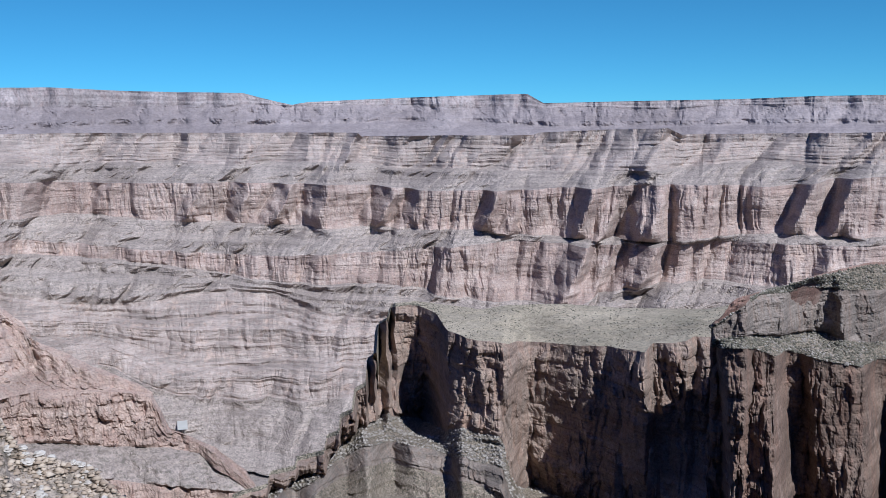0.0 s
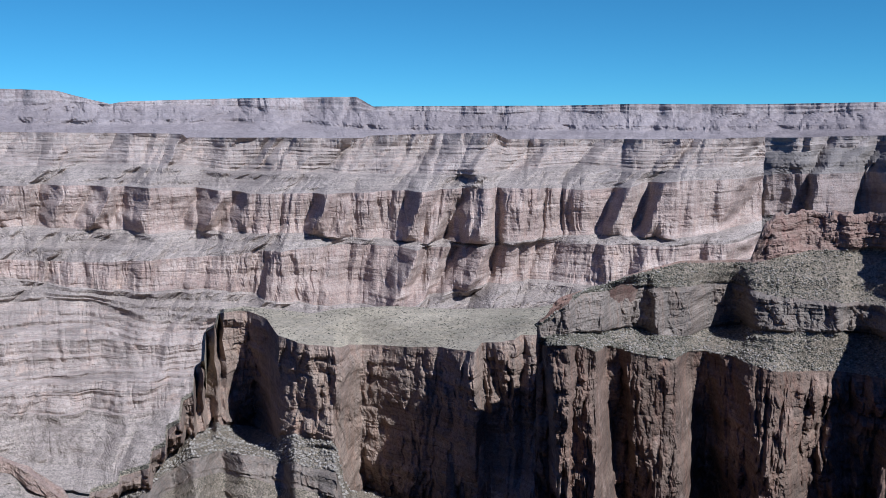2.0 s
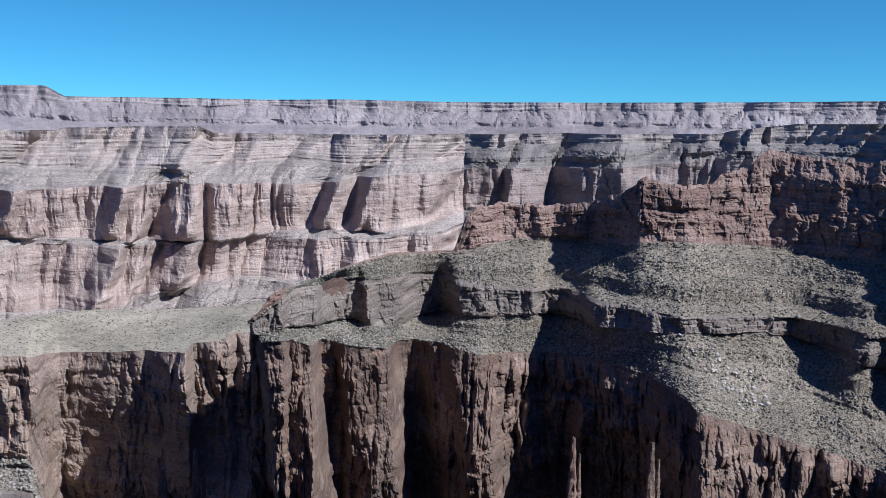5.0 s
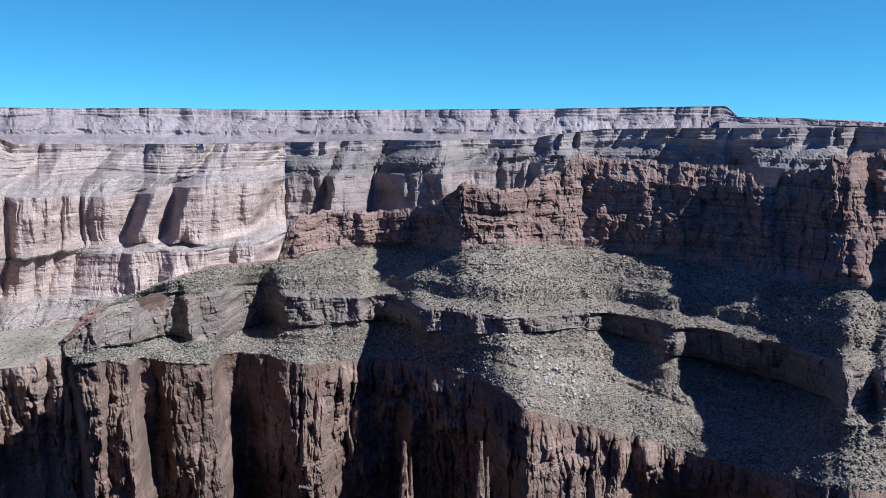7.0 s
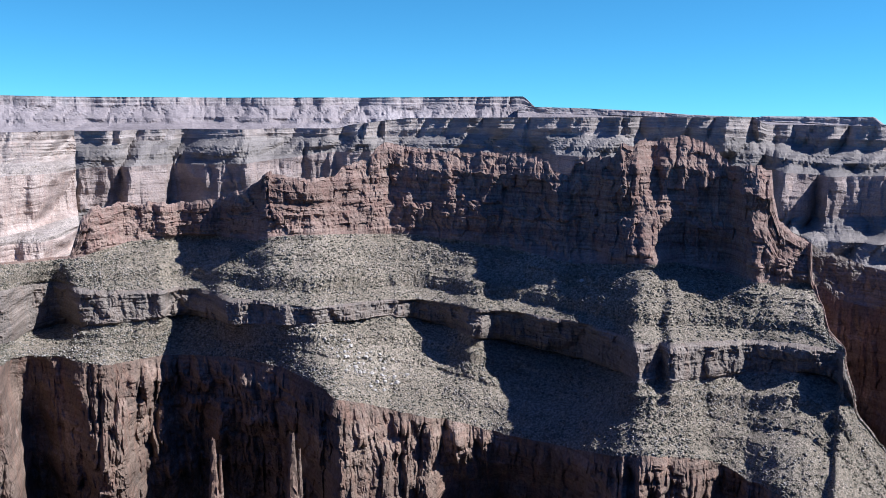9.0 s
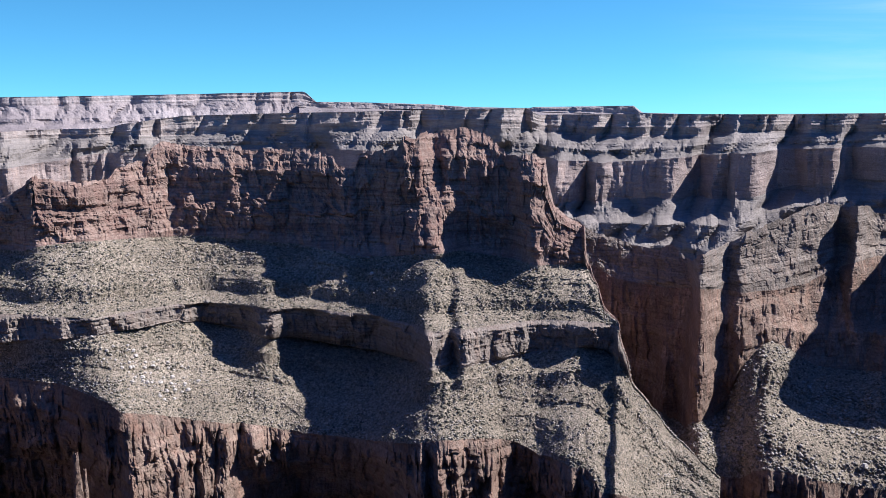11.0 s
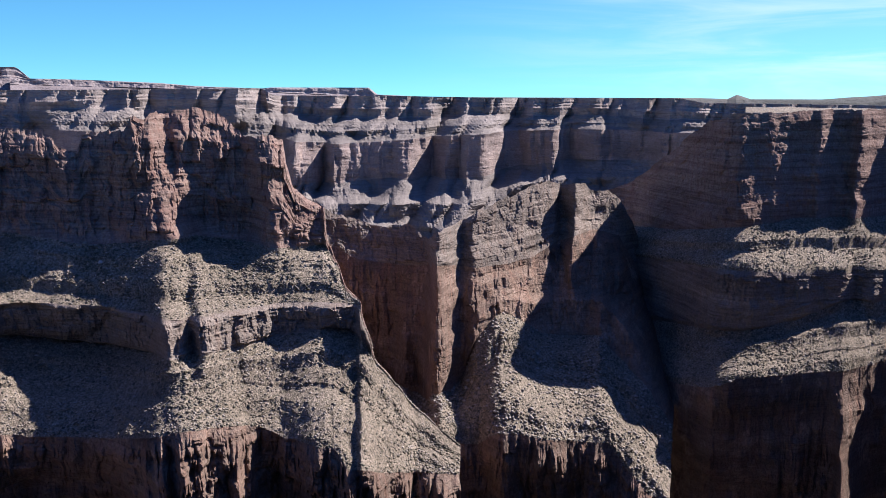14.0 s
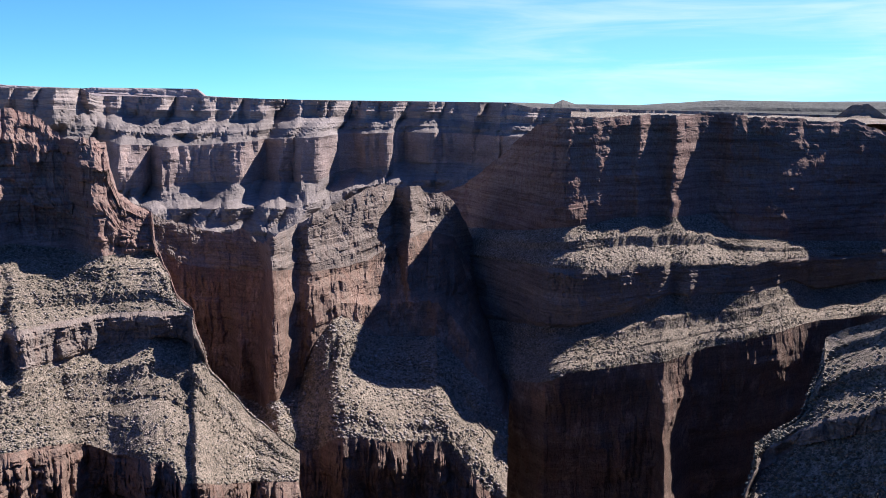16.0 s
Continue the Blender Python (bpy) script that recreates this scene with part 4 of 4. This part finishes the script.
# ---- the saddle, and the dark butte beyond it ----
landform("rock_saddle", "narrow rock saddle with a lit rib and stepped ledges", "rock saddle", 69.4, 93.8, 0.069, [(69, 500), (91, 450)], [
    ([(69.4, -5.6), (69.77, -5.67), (72.5, -7.32), (74.57, -8.0), (76.36, -8.36), (77.27, -8.11), (78.54, -8.92), (78.98, -8.52), (80.41, -7.95), (81.84, -7.1), (83.87, -6.1), (85.55, -5.35), (86.33, -5.5),
      (87.97, -5.45), (88.29, -5.9), (89.4, -5.8), (90.2, -6.5), (91.5, -9), (93.8, -13)],
     [(69.4, 45), (73, 52), (76, 48), (77.2, 40), (78.4, 30), (78.8, -46), (79.3, -40), (80.5, 6), (81.3, -4), (83, 26), (86.2, 84), (86.5, 104), (87.1, 96), (87.3, 72), (88.2, 104), (90, 130), (93.8, 180)]),
    ([(69.4, -8), (72, -9), (74.1, -10.2), (76.9, -10.6), (79.1, -10.6), (80.7, -10.6), (81.57, -10.73), (83.65, -10.34), (85.01, -9.95), (86.69, -8.87), (88.5, -8.2), (90.2, -8.5), (91.5, -11), (93.8, -15)],
     [(69.4, 38), (73, 46), (76, 40), (77.2, 30), (78.4, 20), (78.8, -58), (79.3, -52), (80.5, -8), (81.3, -18), (83, 10), (86.2, 68), (86.5, 84), (87.1, 78), (87.3, 58), (88.2, 90), (90, 118), (93.8, 165)]),
    ([(69.4, -13.5), (72.47, -14.4), (74.58, -16.7), (76.37, -17.5), (77.6, -18.2), (78.9, -18.4), (79.96, -18.3), (80.7, -17.4), (81.67, -15.18), (82.69, -13.6), (83.04, -13.43), (84.27, -13.73), (85.51, -14.53), (87.3, -14.6), (89.13, -14.51), (90.2, -15.6), (92.4, -17.7), (93.8, -19.5)],
     [(69.4, 30), (73, 52), (75.4, 46), (76.4, 30), (77, -2), (77.9, 6), (78.2, 0), (78.7, -64), (79.4, -64), (80.6, -30), (81.6, -38), (83.2, -16), (84.8, 8), (86.3, 26), (88.2, 34), (90, 20), (91.5, 0), (93.8, -20)]),
    ([(69.4, -19), (76.2, -19.6), (78.18, -20.2), (80.74, -21.3), (81.82, -21.3), (82.6, -20.75), (83.95, -20.63), (87.15, -20.78), (89.95, -20.89), (91.05, -22.2), (92.49, -23.4), (93.8, -24.5)],
     [(69.4, -40), (76, -60), (78.6, -84), (79.4, -104), (80.8, -98), (81.6, -92), (83.2, -112), (86, -104), (88.4, -84), (90.4, -80), (91.5, -86), (93.8, -90)]),
    ([(69.4, -30), (93.8, -30)], [(69.4, -90), (79, -130), (82.6, -70), (83.6, -100), (84.6, -60), (88.3, -50), (88.8, -96), (90, -104), (91, -96), (93.8, -90)]),
], [("crest_cliff", ROCK_MID, "cliff", 76, 60, 5, 4.5), ("lower_cliff", ROCK_LOW, "cliff", 80, 96, 7, 6), ("scree", SCREE, "slope", 32, 80, 7, 5), ("wall", ROCK_LOW, "cliff", 82, 60, 10, 7)], 651,
    [(6, -1), (30, -45), (200, -300)], "", 2.2, None, 0.3, 0.3, [(69.4, 680), (91.5, 680)], 0.8)
landform("dark_butte", "broad butte in shade with scrubby ledges", "butte", 88.1, 122, 0.085, [(86, 500), (122, 500)], [
    ([(88.1, -6.6), (88.4, -6.2), (89.2, -5.9), (90.4, -5.5), (91.7, -4.58), (93.3, -3.18), (95, -1.69), (96.7, -1.32), (100, -1.08), (104.8, -0.78), (109.5, -1.0), (113, -1.03), (114.5, -1.6), (122, -1.6)],
     [(88.1, 200), (91, 130), (95, 35), (97, 2), (100.8, 2), (101, -6), (101.6, 4), (102.8, 0), (103.1, -14), (104.5, 10), (106, 10), (106.2, 2), (107.2, 18), (122, 20)]),
    ([(88.1, -9.2), (88.6, -9), (93.5, -8.6), (96.9, -7.86), (100.3, -7.05), (105.2, -6.65), (106.9, -7.7), (110, -8), (115, -7.6), (122, -6)],
     [(88.1, 200), (91, 135), (95, 45), (97, 4), (100.8, 2), (101, -8), (101.8, 4), (102.8, 0), (103.1, -20), (104.8, 10), (106, 12), (122, 20)]),
    ([(88.1, -11.5), (90.1, -10.8), (97, -10.41), (103.7, -9.9), (107.9, -9.45), (110.1, -8.96), (115, -8.24), (118, -7.5), (122, -6.5)], [(88.1, 200), (91, 130), (95, 40), (98, 0), (103.2, 0), (103.6, 8), (104.6, -6), (109, 0), (111, 14), (122, 20)]),
    ([(88.1, -15.2), (89.4, -15), (97.2, -14.15), (100.6, -12.95), (102.9, -11.63), (108, -11.08), (110.2, -10.25), (111.7, -10.75), (115, -9.8), (122, -7.4)],
     [(88.1, 205), (91, 140), (95, 55), (98, 15), (103.2, 8), (103.6, 20), (104.6, -4), (109, 10), (111, 30), (122, 20)]),
    ([(88.1, -21), (89.9, -20.5), (91.3, -18.77), (95.9, -17.59), (97.3, -16.68), (103.4, -15.42), (105.7, -14.57), (110.4, -12.98), (111.9, -12.34), (115.3, -11.6), (122, -9)], [(88.1, 300), (91, 190), (94, 60), (97, 8), (102.6, 5), (103.4, 0), (104.4, 9), (112, 9), (122, 0)]),
    ([(88.1, -30), (122, -30)], [(88.1, 420), (91, 260), (94, 120), (96, 90), (102.9, 60), (103.4, 2), (104.2, 18), (105, 80), (122, 80)]),
], [("crest_cliff", ROCK_RED, "cliff", 81, 90, 5.5, 8), ("upper_scree", SCREE, "slope", 38, 44, 4, 6), ("bench_cliff", ROCK_MID, "cliff", 78, 50, 5, 6),
    ("lower_scree", SCREE, "slope", 39.5, 70, 5, 7), ("wall", ROCK_LOW, "cliff", 82, 60, 6, 8)], 701, [(14, -1.5), (200, -4), (300, -60), (420, -300)], "", 2.0,
    (2, [(88.1, -136), (90, -132), (96, -124), (100, -128), (105, -133.4), (110, -132.6), (114.5, -134), (118, -130), (122, -121.5)]), 0.3, 0.3)
polar_sheet("upper_plateau", "flat scrubby top of the dark butte", "ground", 97, 124, [1080, 1120, 1200, 1300, 1500], lambda x, y: -20.0 + 0.8 * fbm(x / 30, y / 30, 41, 3), SCREE)
landform("distant_butte", "small dark flat-topped butte standing on the plateau", "butte", 111.2, 115.4, 0.062, [(111, 1420), (116, 1420)], [
    ([(111.2, -1.02), (111.8, -0.8), (112.3, -0.36), (112.6, -0.12), (113.5, -0.06), (113.9, -0.4), (114.6, -0.95), (115.4, -1.2)],),
    ([(111.2, -1.1), (111.9, -1.0), (112.5, -0.6), (113.6, -0.58), (114.4, -1.05), (115.4, -1.25)],),
    ([(111.2, -1.5), (115.4, -1.5)],),
], [("cap_cliff", ROCK_MID, "cliff", 70, 12, 3, 5), ("apron", SCREE, "slope", 30, 16, 3, 8)], 751, [(60, -2), (110, -40)], "")
landform("near_spur", "scrubby spur of grey ledges close below the rim", "rock spur", 108.3, 118.5, 0.062, [(108, 200), (124, 170)], [
    ([(108.3, -24.5), (108.7, -22.6), (109.1, -19.68), (111.1, -17.85), (111.8, -15.85), (112.4, -13.24), (113.7, -12.46), (115.3, -11.58), (118.5, -11.4)],),
    ([(108.3, -24.6), (109.1, -20.3), (112, -17.8), (116.5, -16), (118.5, -15.6)],),
    ([(108.3, -24.7), (109.3, -21), (112, -19), (116.5, -17.5), (118.5, -17)],),
    ([(108.3, -27), (124, -26)],),
], [("crest_scree", SCREE, "slope", 25, 40, 2.2, 5), ("bench_cliff", ROCK_MID, "cliff", 75, 24, 3, 3), ("scree", SCREE, "slope", 27, 50, 2.2, 5)], 801, [(20, -8), (120, -150)], "")
landform("near_ledge", "rubbly red-brown ledge just below the viewpoint", "rock ledge", -34, -19.6, 0.062, [(-34, 85), (-19, 85)], [
    ([(-34, -15.5), (-26.1, -16.01), (-25.9, -16.81), (-25.4, -17.81), (-24, -18.64), (-21.3, -19.8), (-20.4, -21.01), (-19.6, -21.9)],),
    ([(-34, -27), (-19.6, -27)],),
], [("rubble", DESERT, "slope", 28, 60, 1.2, 1.2)], 901, [(6, -2), (60, -90)], "")

# ---- river, gorge floor and the rim on which the viewer stands ----
WATER = Nodes("silty_river", 0.7)
WATER.bsdf.inputs["Specular IOR Level"].default_value = 0.5
WATER = WATER.done(WATER.ramp(WATER.noise(0.01, 0.01, 0.01), [(0.3, (0.36, 0.34, 0.3)), (0.7, (0.46, 0.44, 0.39))]), WATER.noise(0.3, 0.3, 0.3), 0.2, 0.3)


polar_sheet("gorge_floor", "stony floor of the inner gorge", "ground", -180, 180, [60, 200, 500, 1000, 1600, 2200, 2600, 3000, 3600, 4300, 4950],
            lambda x, y: -1040 + 12 * fbm(x / 200, y / 200, 5, 3), FAR_SLOPE)
polar_sheet("river", "pale silty river in the gorge", "river", -16.5, -15.9, [2840, 2870, 2910, 2960], lambda x, y: -925 + 0 * x, WATER)
polar_sheet("rim_ground", "stony desert ground behind the viewpoint", "ground", 126, 326, list(np.geomspace(0.6, 4900, 60)),
            lambda x, y: 0.25 * fbm(x / 6, y / 6, 7, 3) * np.minimum(1, np.hypot(x, y) / 8) + 4 * fbm(x / 300, y / 300, 8, 3) * np.minimum(1, np.hypot(x, y) / 300), DESERT)
# the cliff that drops from the rim on both sides of the viewpoint
run = np.geomspace(1.25, 4900, 260)
edge_a = np.radians(np.concatenate([np.full(260, -34.0), np.linspace(-34, 126, 40), np.full(260, 126.0)]))
edge_r = np.concatenate([run[::-1], np.full(40, 1.25), run])
fall = np.linspace(0, 1, 40)[:, None] ** 1.6
rough = fbm(edge_r / 30 + 0 * fall, fall * 20, 45, 4) * np.minimum(6, edge_r * 0.04) * np.minimum(1, fall * 20)
side_x, side_y = np.cos(edge_a) * np.where(edge_a > 1, 1, -1), -np.sin(edge_a) * np.where(edge_a > 1, 1, -1)
tagged(grid_mesh("rim_cliff_wall", edge_r * np.sin(edge_a) + side_x * rough, edge_r * np.cos(edge_a) + side_y * rough, -0.3 - 1045 * fall + 0 * edge_r, ROCK_LOW),
       "sheer rock cliff that drops below the rim", "cliff", kind="structure")
polar_sheet("viewpoint_ledge", "flat stone ledge under the viewer", "ground", -180, 180, [0.0, 0.3, 0.7, 1.1, 1.2, 1.3], lambda x, y: np.where(np.hypot(x, y) > 1.15, -4.0, 0.0) + 0.02 * fbm(x * 3, y * 3, 9, 3) - 0.03, DESERT)


# ---- scrub and stones on the slopes ----
def leafy(name, colours, rough=0.9):
    k = Nodes(name, rough)
    isle = k.tree.nodes.new("ShaderNodeNewGeometry").outputs["Random Per Island"]
    return k.done(k.ramp(isle, [(i / (len(colours) - 1), c) for i, c in enumerate(colours)]))


SCRUB = leafy("desert_scrub", [(0.075, 0.068, 0.05), (0.11, 0.1, 0.074), (0.15, 0.132, 0.1), (0.19, 0.165, 0.125)])
def stone_face(name, a, b):
    k = Nodes(name, 0.9)
    return k.done(k.ramp(k.noise(1.5, 1.5, 2.5, 5, 0.7), [(0.3, a), (0.7, b)]), k.noise(3, 3, 3, 4), 0.2, 0.5)


STONE_FACE = stone_face("boulder_grey", (0.14, 0.12, 0.1), (0.3, 0.265, 0.225))
PALE_FACE = stone_face("boulder_pale", (0.33, 0.29, 0.25), (0.52, 0.47, 0.41))
STONE = leafy("loose_stone", [(0.15, 0.13, 0.11), (0.24, 0.21, 0.175), (0.34, 0.3, 0.255)])
PALE_STONE = leafy("pale_loose_stone", [(0.25, 0.19, 0.14), (0.35, 0.275, 0.205), (0.44, 0.36, 0.28)])
BALL = np.array([(1, 0, 0), (0.31, 0.95, 0), (-0.81, 0.59, 0), (-0.81, -0.59, 0), (0.31, -0.95, 0), (0.2, 0.1, 1), (0, 0, -0.6)], float)
FACES = np.array([(i, (i + 1) % 5, 5) for i in range(5)] + [((i + 1) % 5, i, 6) for i in range(5)])


def scatter(name, label, category, bands, count, size, material, seed, flat=0.75, patchy=0.5):
    """Many small tufts or stones in one mesh, spread over bands of landforms."""
    rng = np.random.default_rng(seed)
    pts = []
    for key, share in bands:
        az, r, z = SURFACE[key]
        n = int(count * share * 1.9)
        i, j = rng.integers(0, r.shape[0] - 1, n), rng.integers(0, r.shape[1] - 1, n)
        u = rng.random(n)
        rr, zz = r[i, j] * (1 - u) + r[i + 1, j] * u, z[i, j] * (1 - u) + z[i + 1, j] * u
        a = az[i, j]
        x, y = rr * np.sin(a), rr * np.cos(a)
        steep = np.abs(z[i, j] - z[i + 1, j]) / (np.abs(r[i, j] - r[i + 1, j]) + 0.05)
        keep = (fbm(x / 22, y / 22, seed, 3) > rng.random(n) * 1.6 - 0.8 - patchy * 0.3) & (steep < 2.2)
        pts.append(np.stack([x, y, zz], -1)[keep])
    pts = np.concatenate(pts)
    n = len(pts)
    s = size[0] + (size[1] - size[0]) * rng.random(n) ** 2.2
    shape = BALL[None] * (1 + 0.7 * (rng.random((n, 7, 3)) - 0.5)) * s[:, None, None] * np.array([1, 1, flat])
    turn = rng.random(n) * 2 * np.pi
    c, q = np.cos(turn)[:, None], np.sin(turn)[:, None]
    co = np.stack([shape[..., 0] * c - shape[..., 1] * q, shape[..., 0] * q + shape[..., 1] * c, shape[..., 2]], -1) + pts[:, None] + np.array([0, 0, 0.12]) * s[:, None, None]
    f = (FACES[None] + 7 * np.arange(n)[:, None, None]).reshape(-1, 3)
    me = bpy.data.meshes.new(name)
    me.vertices.add(n * 7), me.loops.add(f.size), me.polygons.add(len(f))
    me.vertices.foreach_set("co", co.astype(np.float32).ravel())
    me.loops.foreach_set("vertex_index", f.ravel().astype(np.int32))
    me.polygons.foreach_set("loop_start", np.arange(0, f.size, 3, dtype=np.int32))
    me.materials.append(material)
    me.update()
    return tagged(new(name, me), label, category, kind="stuff")


scatter("ridge_scrub", "dark low desert scrub dotted over grey scree", "scrub", [(("rock_ridge", "upper_scree"), 0.5), (("rock_ridge", "lower_scree"), 0.5)], 22000, (0.32, 1.2), SCRUB, 11)
scatter("ridge_stones", "grey loose stones strewn over the scree", "stones", [(("rock_ridge", "upper_scree"), 0.45), (("rock_ridge", "lower_scree"), 0.55)], 15000, (0.25, 1.05), STONE, 12)
scatter("butte_scrub", "dark low desert scrub on the butte's ledges", "scrub", [(("dark_butte", "upper_scree"), 0.45), (("dark_butte", "lower_scree"), 0.55)], 11000, (0.35, 1.3), SCRUB, 13)
scatter("saddle_scrub", "dark scrub and tufts on the saddle's scree", "scrub", [(("rock_saddle", "scree"), 1.0)], 6000, (0.35, 1.3), SCRUB, 19)
scatter("saddle_stones", "loose stones on the saddle's scree", "stones", [(("rock_saddle", "scree"), 1.0)], 5000, (0.3, 1.7), STONE, 20)
scatter("butte_stones", "loose stones on the butte's ledges", "stones", [(("dark_butte", "upper_scree"), 0.4), (("dark_butte", "lower_scree"), 0.6)], 9000, (0.25, 0.95), STONE, 14)
scatter("mesa_scrub", "sparse dark scrub on the grassy mesa and its scree", "scrub", [(("grassy_mesa", "grass_flat"), 0.6), (("grassy_mesa", "scree"), 0.4)], 6000, (0.25, 0.8), SCRUB, 15)
scatter("mesa_stones", "loose stones below the mesa's cliff", "stones", [(("grassy_mesa", "scree"), 1.0)], 7000, (0.3, 1.6), STONE, 16)
scatter("spur_scrub", "dark scrub on the near spur", "scrub", [(("near_spur", "crest_scree"), 0.5), (("near_spur", "scree"), 0.5)], 5000, (0.2, 0.7), SCRUB, 17)
scatter("ledge_rubble", "pale rubble and slabs on the near ledge", "stones", [(("near_ledge", "rubble"), 1.0)], 2200, (0.05, 0.62), PALE_STONE, 18, 0.55)


# ---- boulders and pinnacles ----
def rock_mesh(name, seed, material, high=1.0, rings=6, round_=9, taper=0.0, rough=0.28):
    """An angular stone, or with taper a slender spire, one metre wide."""
    rng = np.random.default_rng(seed)
    bm = bmesh.new()
    rows = []
    for i in range(rings + 1):
        v = i / rings
        w = 0.5 * (math.sin(math.pi * (0.14 + 0.78 * v)) ** 0.6 if not taper else 1 - taper * v)
        row = []
        for j in range(round_):
            q = 2 * math.pi * (j + 0.3 * rng.random()) / round_
            k = w * (1 + rough * (2 * rng.random() - 1))
            row.append(bm.verts.new((k * math.cos(q), k * math.sin(q), high * (v + 0.05 * (rng.random() - 0.5)))))
        rows.append(row)
    for lo, hi in zip(rows, rows[1:]):
        for j in range(round_):
            bm.faces.new((lo[j], lo[(j + 1) % round_], hi[(j + 1) % round_], hi[j]))
    bm.faces.new(rows[0][::-1]), bm.faces.new(rows[-1])
    me = bpy.data.meshes.new(name)
    bm.to_mesh(me)
    bm.free()
    me.materials.append(material)
    return me


def on_band(key, az, el):
    """The place on a band of a landform that lies in this direction."""
    a, r, z = SURFACE[key]
    k = np.argmin((np.degrees(a) - az) ** 2 + (np.degrees(np.arctan((z - EYE) / r)) - el) ** 2)
    a, r, z = a.ravel()[k], r.ravel()[k], z.ravel()[k]
    return Vector((r * math.sin(a), r * math.cos(a), z))


SHAPES = [rock_mesh("boulder", 30 + i, STONE_FACE, 0.8) for i in range(5)]
PALE_SHAPES = [rock_mesh("boulder", 40 + i, PALE_FACE, 0.75) for i in range(3)]


def boulder(place, size, shapes, label, group, rng):
    ob = new("boulder", shapes[rng.integers(len(shapes))])
    ob.matrix_world = Matrix.LocRotScale(place - Vector((0, 0, 0.18 * size)), Euler((0.3 * rng.random(), 0.3 * rng.random(), 6.28 * rng.random())), (size * (0.8 + 0.5 * rng.random()), size, size * (0.7 + 0.4 * rng.random())))
    return tagged(ob, label, "boulder", group)


rng = np.random.default_rng(77)
# the boulder run below the bench, and strays on the scree
for _ in range(110):
    t = rng.random()
    boulder(on_band(("rock_ridge", "lower_scree"), 43.6 + 3.6 * t + 0.9 * rng.normal(), -13.3 - 3.3 * t + 0.45 * rng.normal()), 0.8 + 2.0 * rng.random() ** 2.5, PALE_SHAPES,
            "pale angular boulder in a rockfall run", "rockfall boulders", rng)
for _ in range(60):
    boulder(on_band(("rock_ridge", "upper_scree"), 30 + 42 * rng.random(), -8 - 4 * rng.random()), 0.9 + 2.2 * rng.random() ** 3, SHAPES, "grey boulder resting on scrubby scree", "boulders on the upper scree", rng)
for _ in range(60):
    boulder(on_band(("rock_ridge", "lower_scree"), 22 + 52 * rng.random(), -13.5 - 6 * rng.random()), 0.9 + 2.4 * rng.random() ** 3, SHAPES, "grey boulder resting on the lower scree", "boulders on the lower scree", rng)
for _ in range(50):
    boulder(on_band(("dark_butte", "lower_scree"), 80 + 31 * rng.random(), -12 - 8 * rng.random()), 0.9 + 2.6 * rng.random() ** 3, SHAPES, "grey boulder on the butte's shaded scree", "boulders on the butte", rng)
boulder(on_band(("rock_ridge", "upper_scree"), 59.1, -9.97), 3.0, PALE_SHAPES, "large white boulder alone on dark scree", "", rng)
boulder(on_band(("rock_saddle", "scree"), 88.6, -19.8), 4.0, PALE_SHAPES, "large white boulder at the edge of a ledge", "", rng)
for _ in range(40):
    boulder(on_band(("near_ledge", "rubble"), -26 + 5.5 * rng.random(), -17 - 4.5 * rng.random()), 0.35 + 0.8 * rng.random() ** 2, PALE_SHAPES, "pale slab of rubble on the near ledge", "slabs on the near ledge", rng)


def pinnacle(az, el, r, wide, tall, label):
    """A slender tower of rock that stands free of the wall; el is that of its tip."""
    top = r * math.tan(radians(el)) + EYE
    root = tagged(new("rock_pinnacle"), label, "pinnacle", "free-standing pinnacles")
    root.matrix_world = Matrix.Translation((r * math.sin(radians(az)), r * math.cos(radians(az)), top - tall))
    for n, (dx, w, h, i) in {"main_tower": (0, wide, tall, 0), "side_tower": (0.55 * wide, wide * 0.6, tall * 0.8, 1)}.items():
        ob = new(n, rock_mesh(n, int(az * 10) + i, ROCK_LOW, 1.0, 16, 11, 0.72, 0.24))
        ob.parent = root
        ob.matrix_basis = Matrix.LocRotScale((dx, -0.2 * dx, 0), None, (w, w, h))


pinnacle(10.8, -20.9, 545, 13, 60, "tan rock pinnacle standing in the shaded bay")
pinnacle(12.8, -19.9, 548, 8, 60, "slim tan rock pinnacle standing in the shaded bay")
pinnacle(36.4, -19.3, 500, 7, 50, "dark rock pinnacle low in the shaded bay")
pinnacle(41.2, -19.2, 495, 8, 50, "dark rock pinnacle below the ridge")
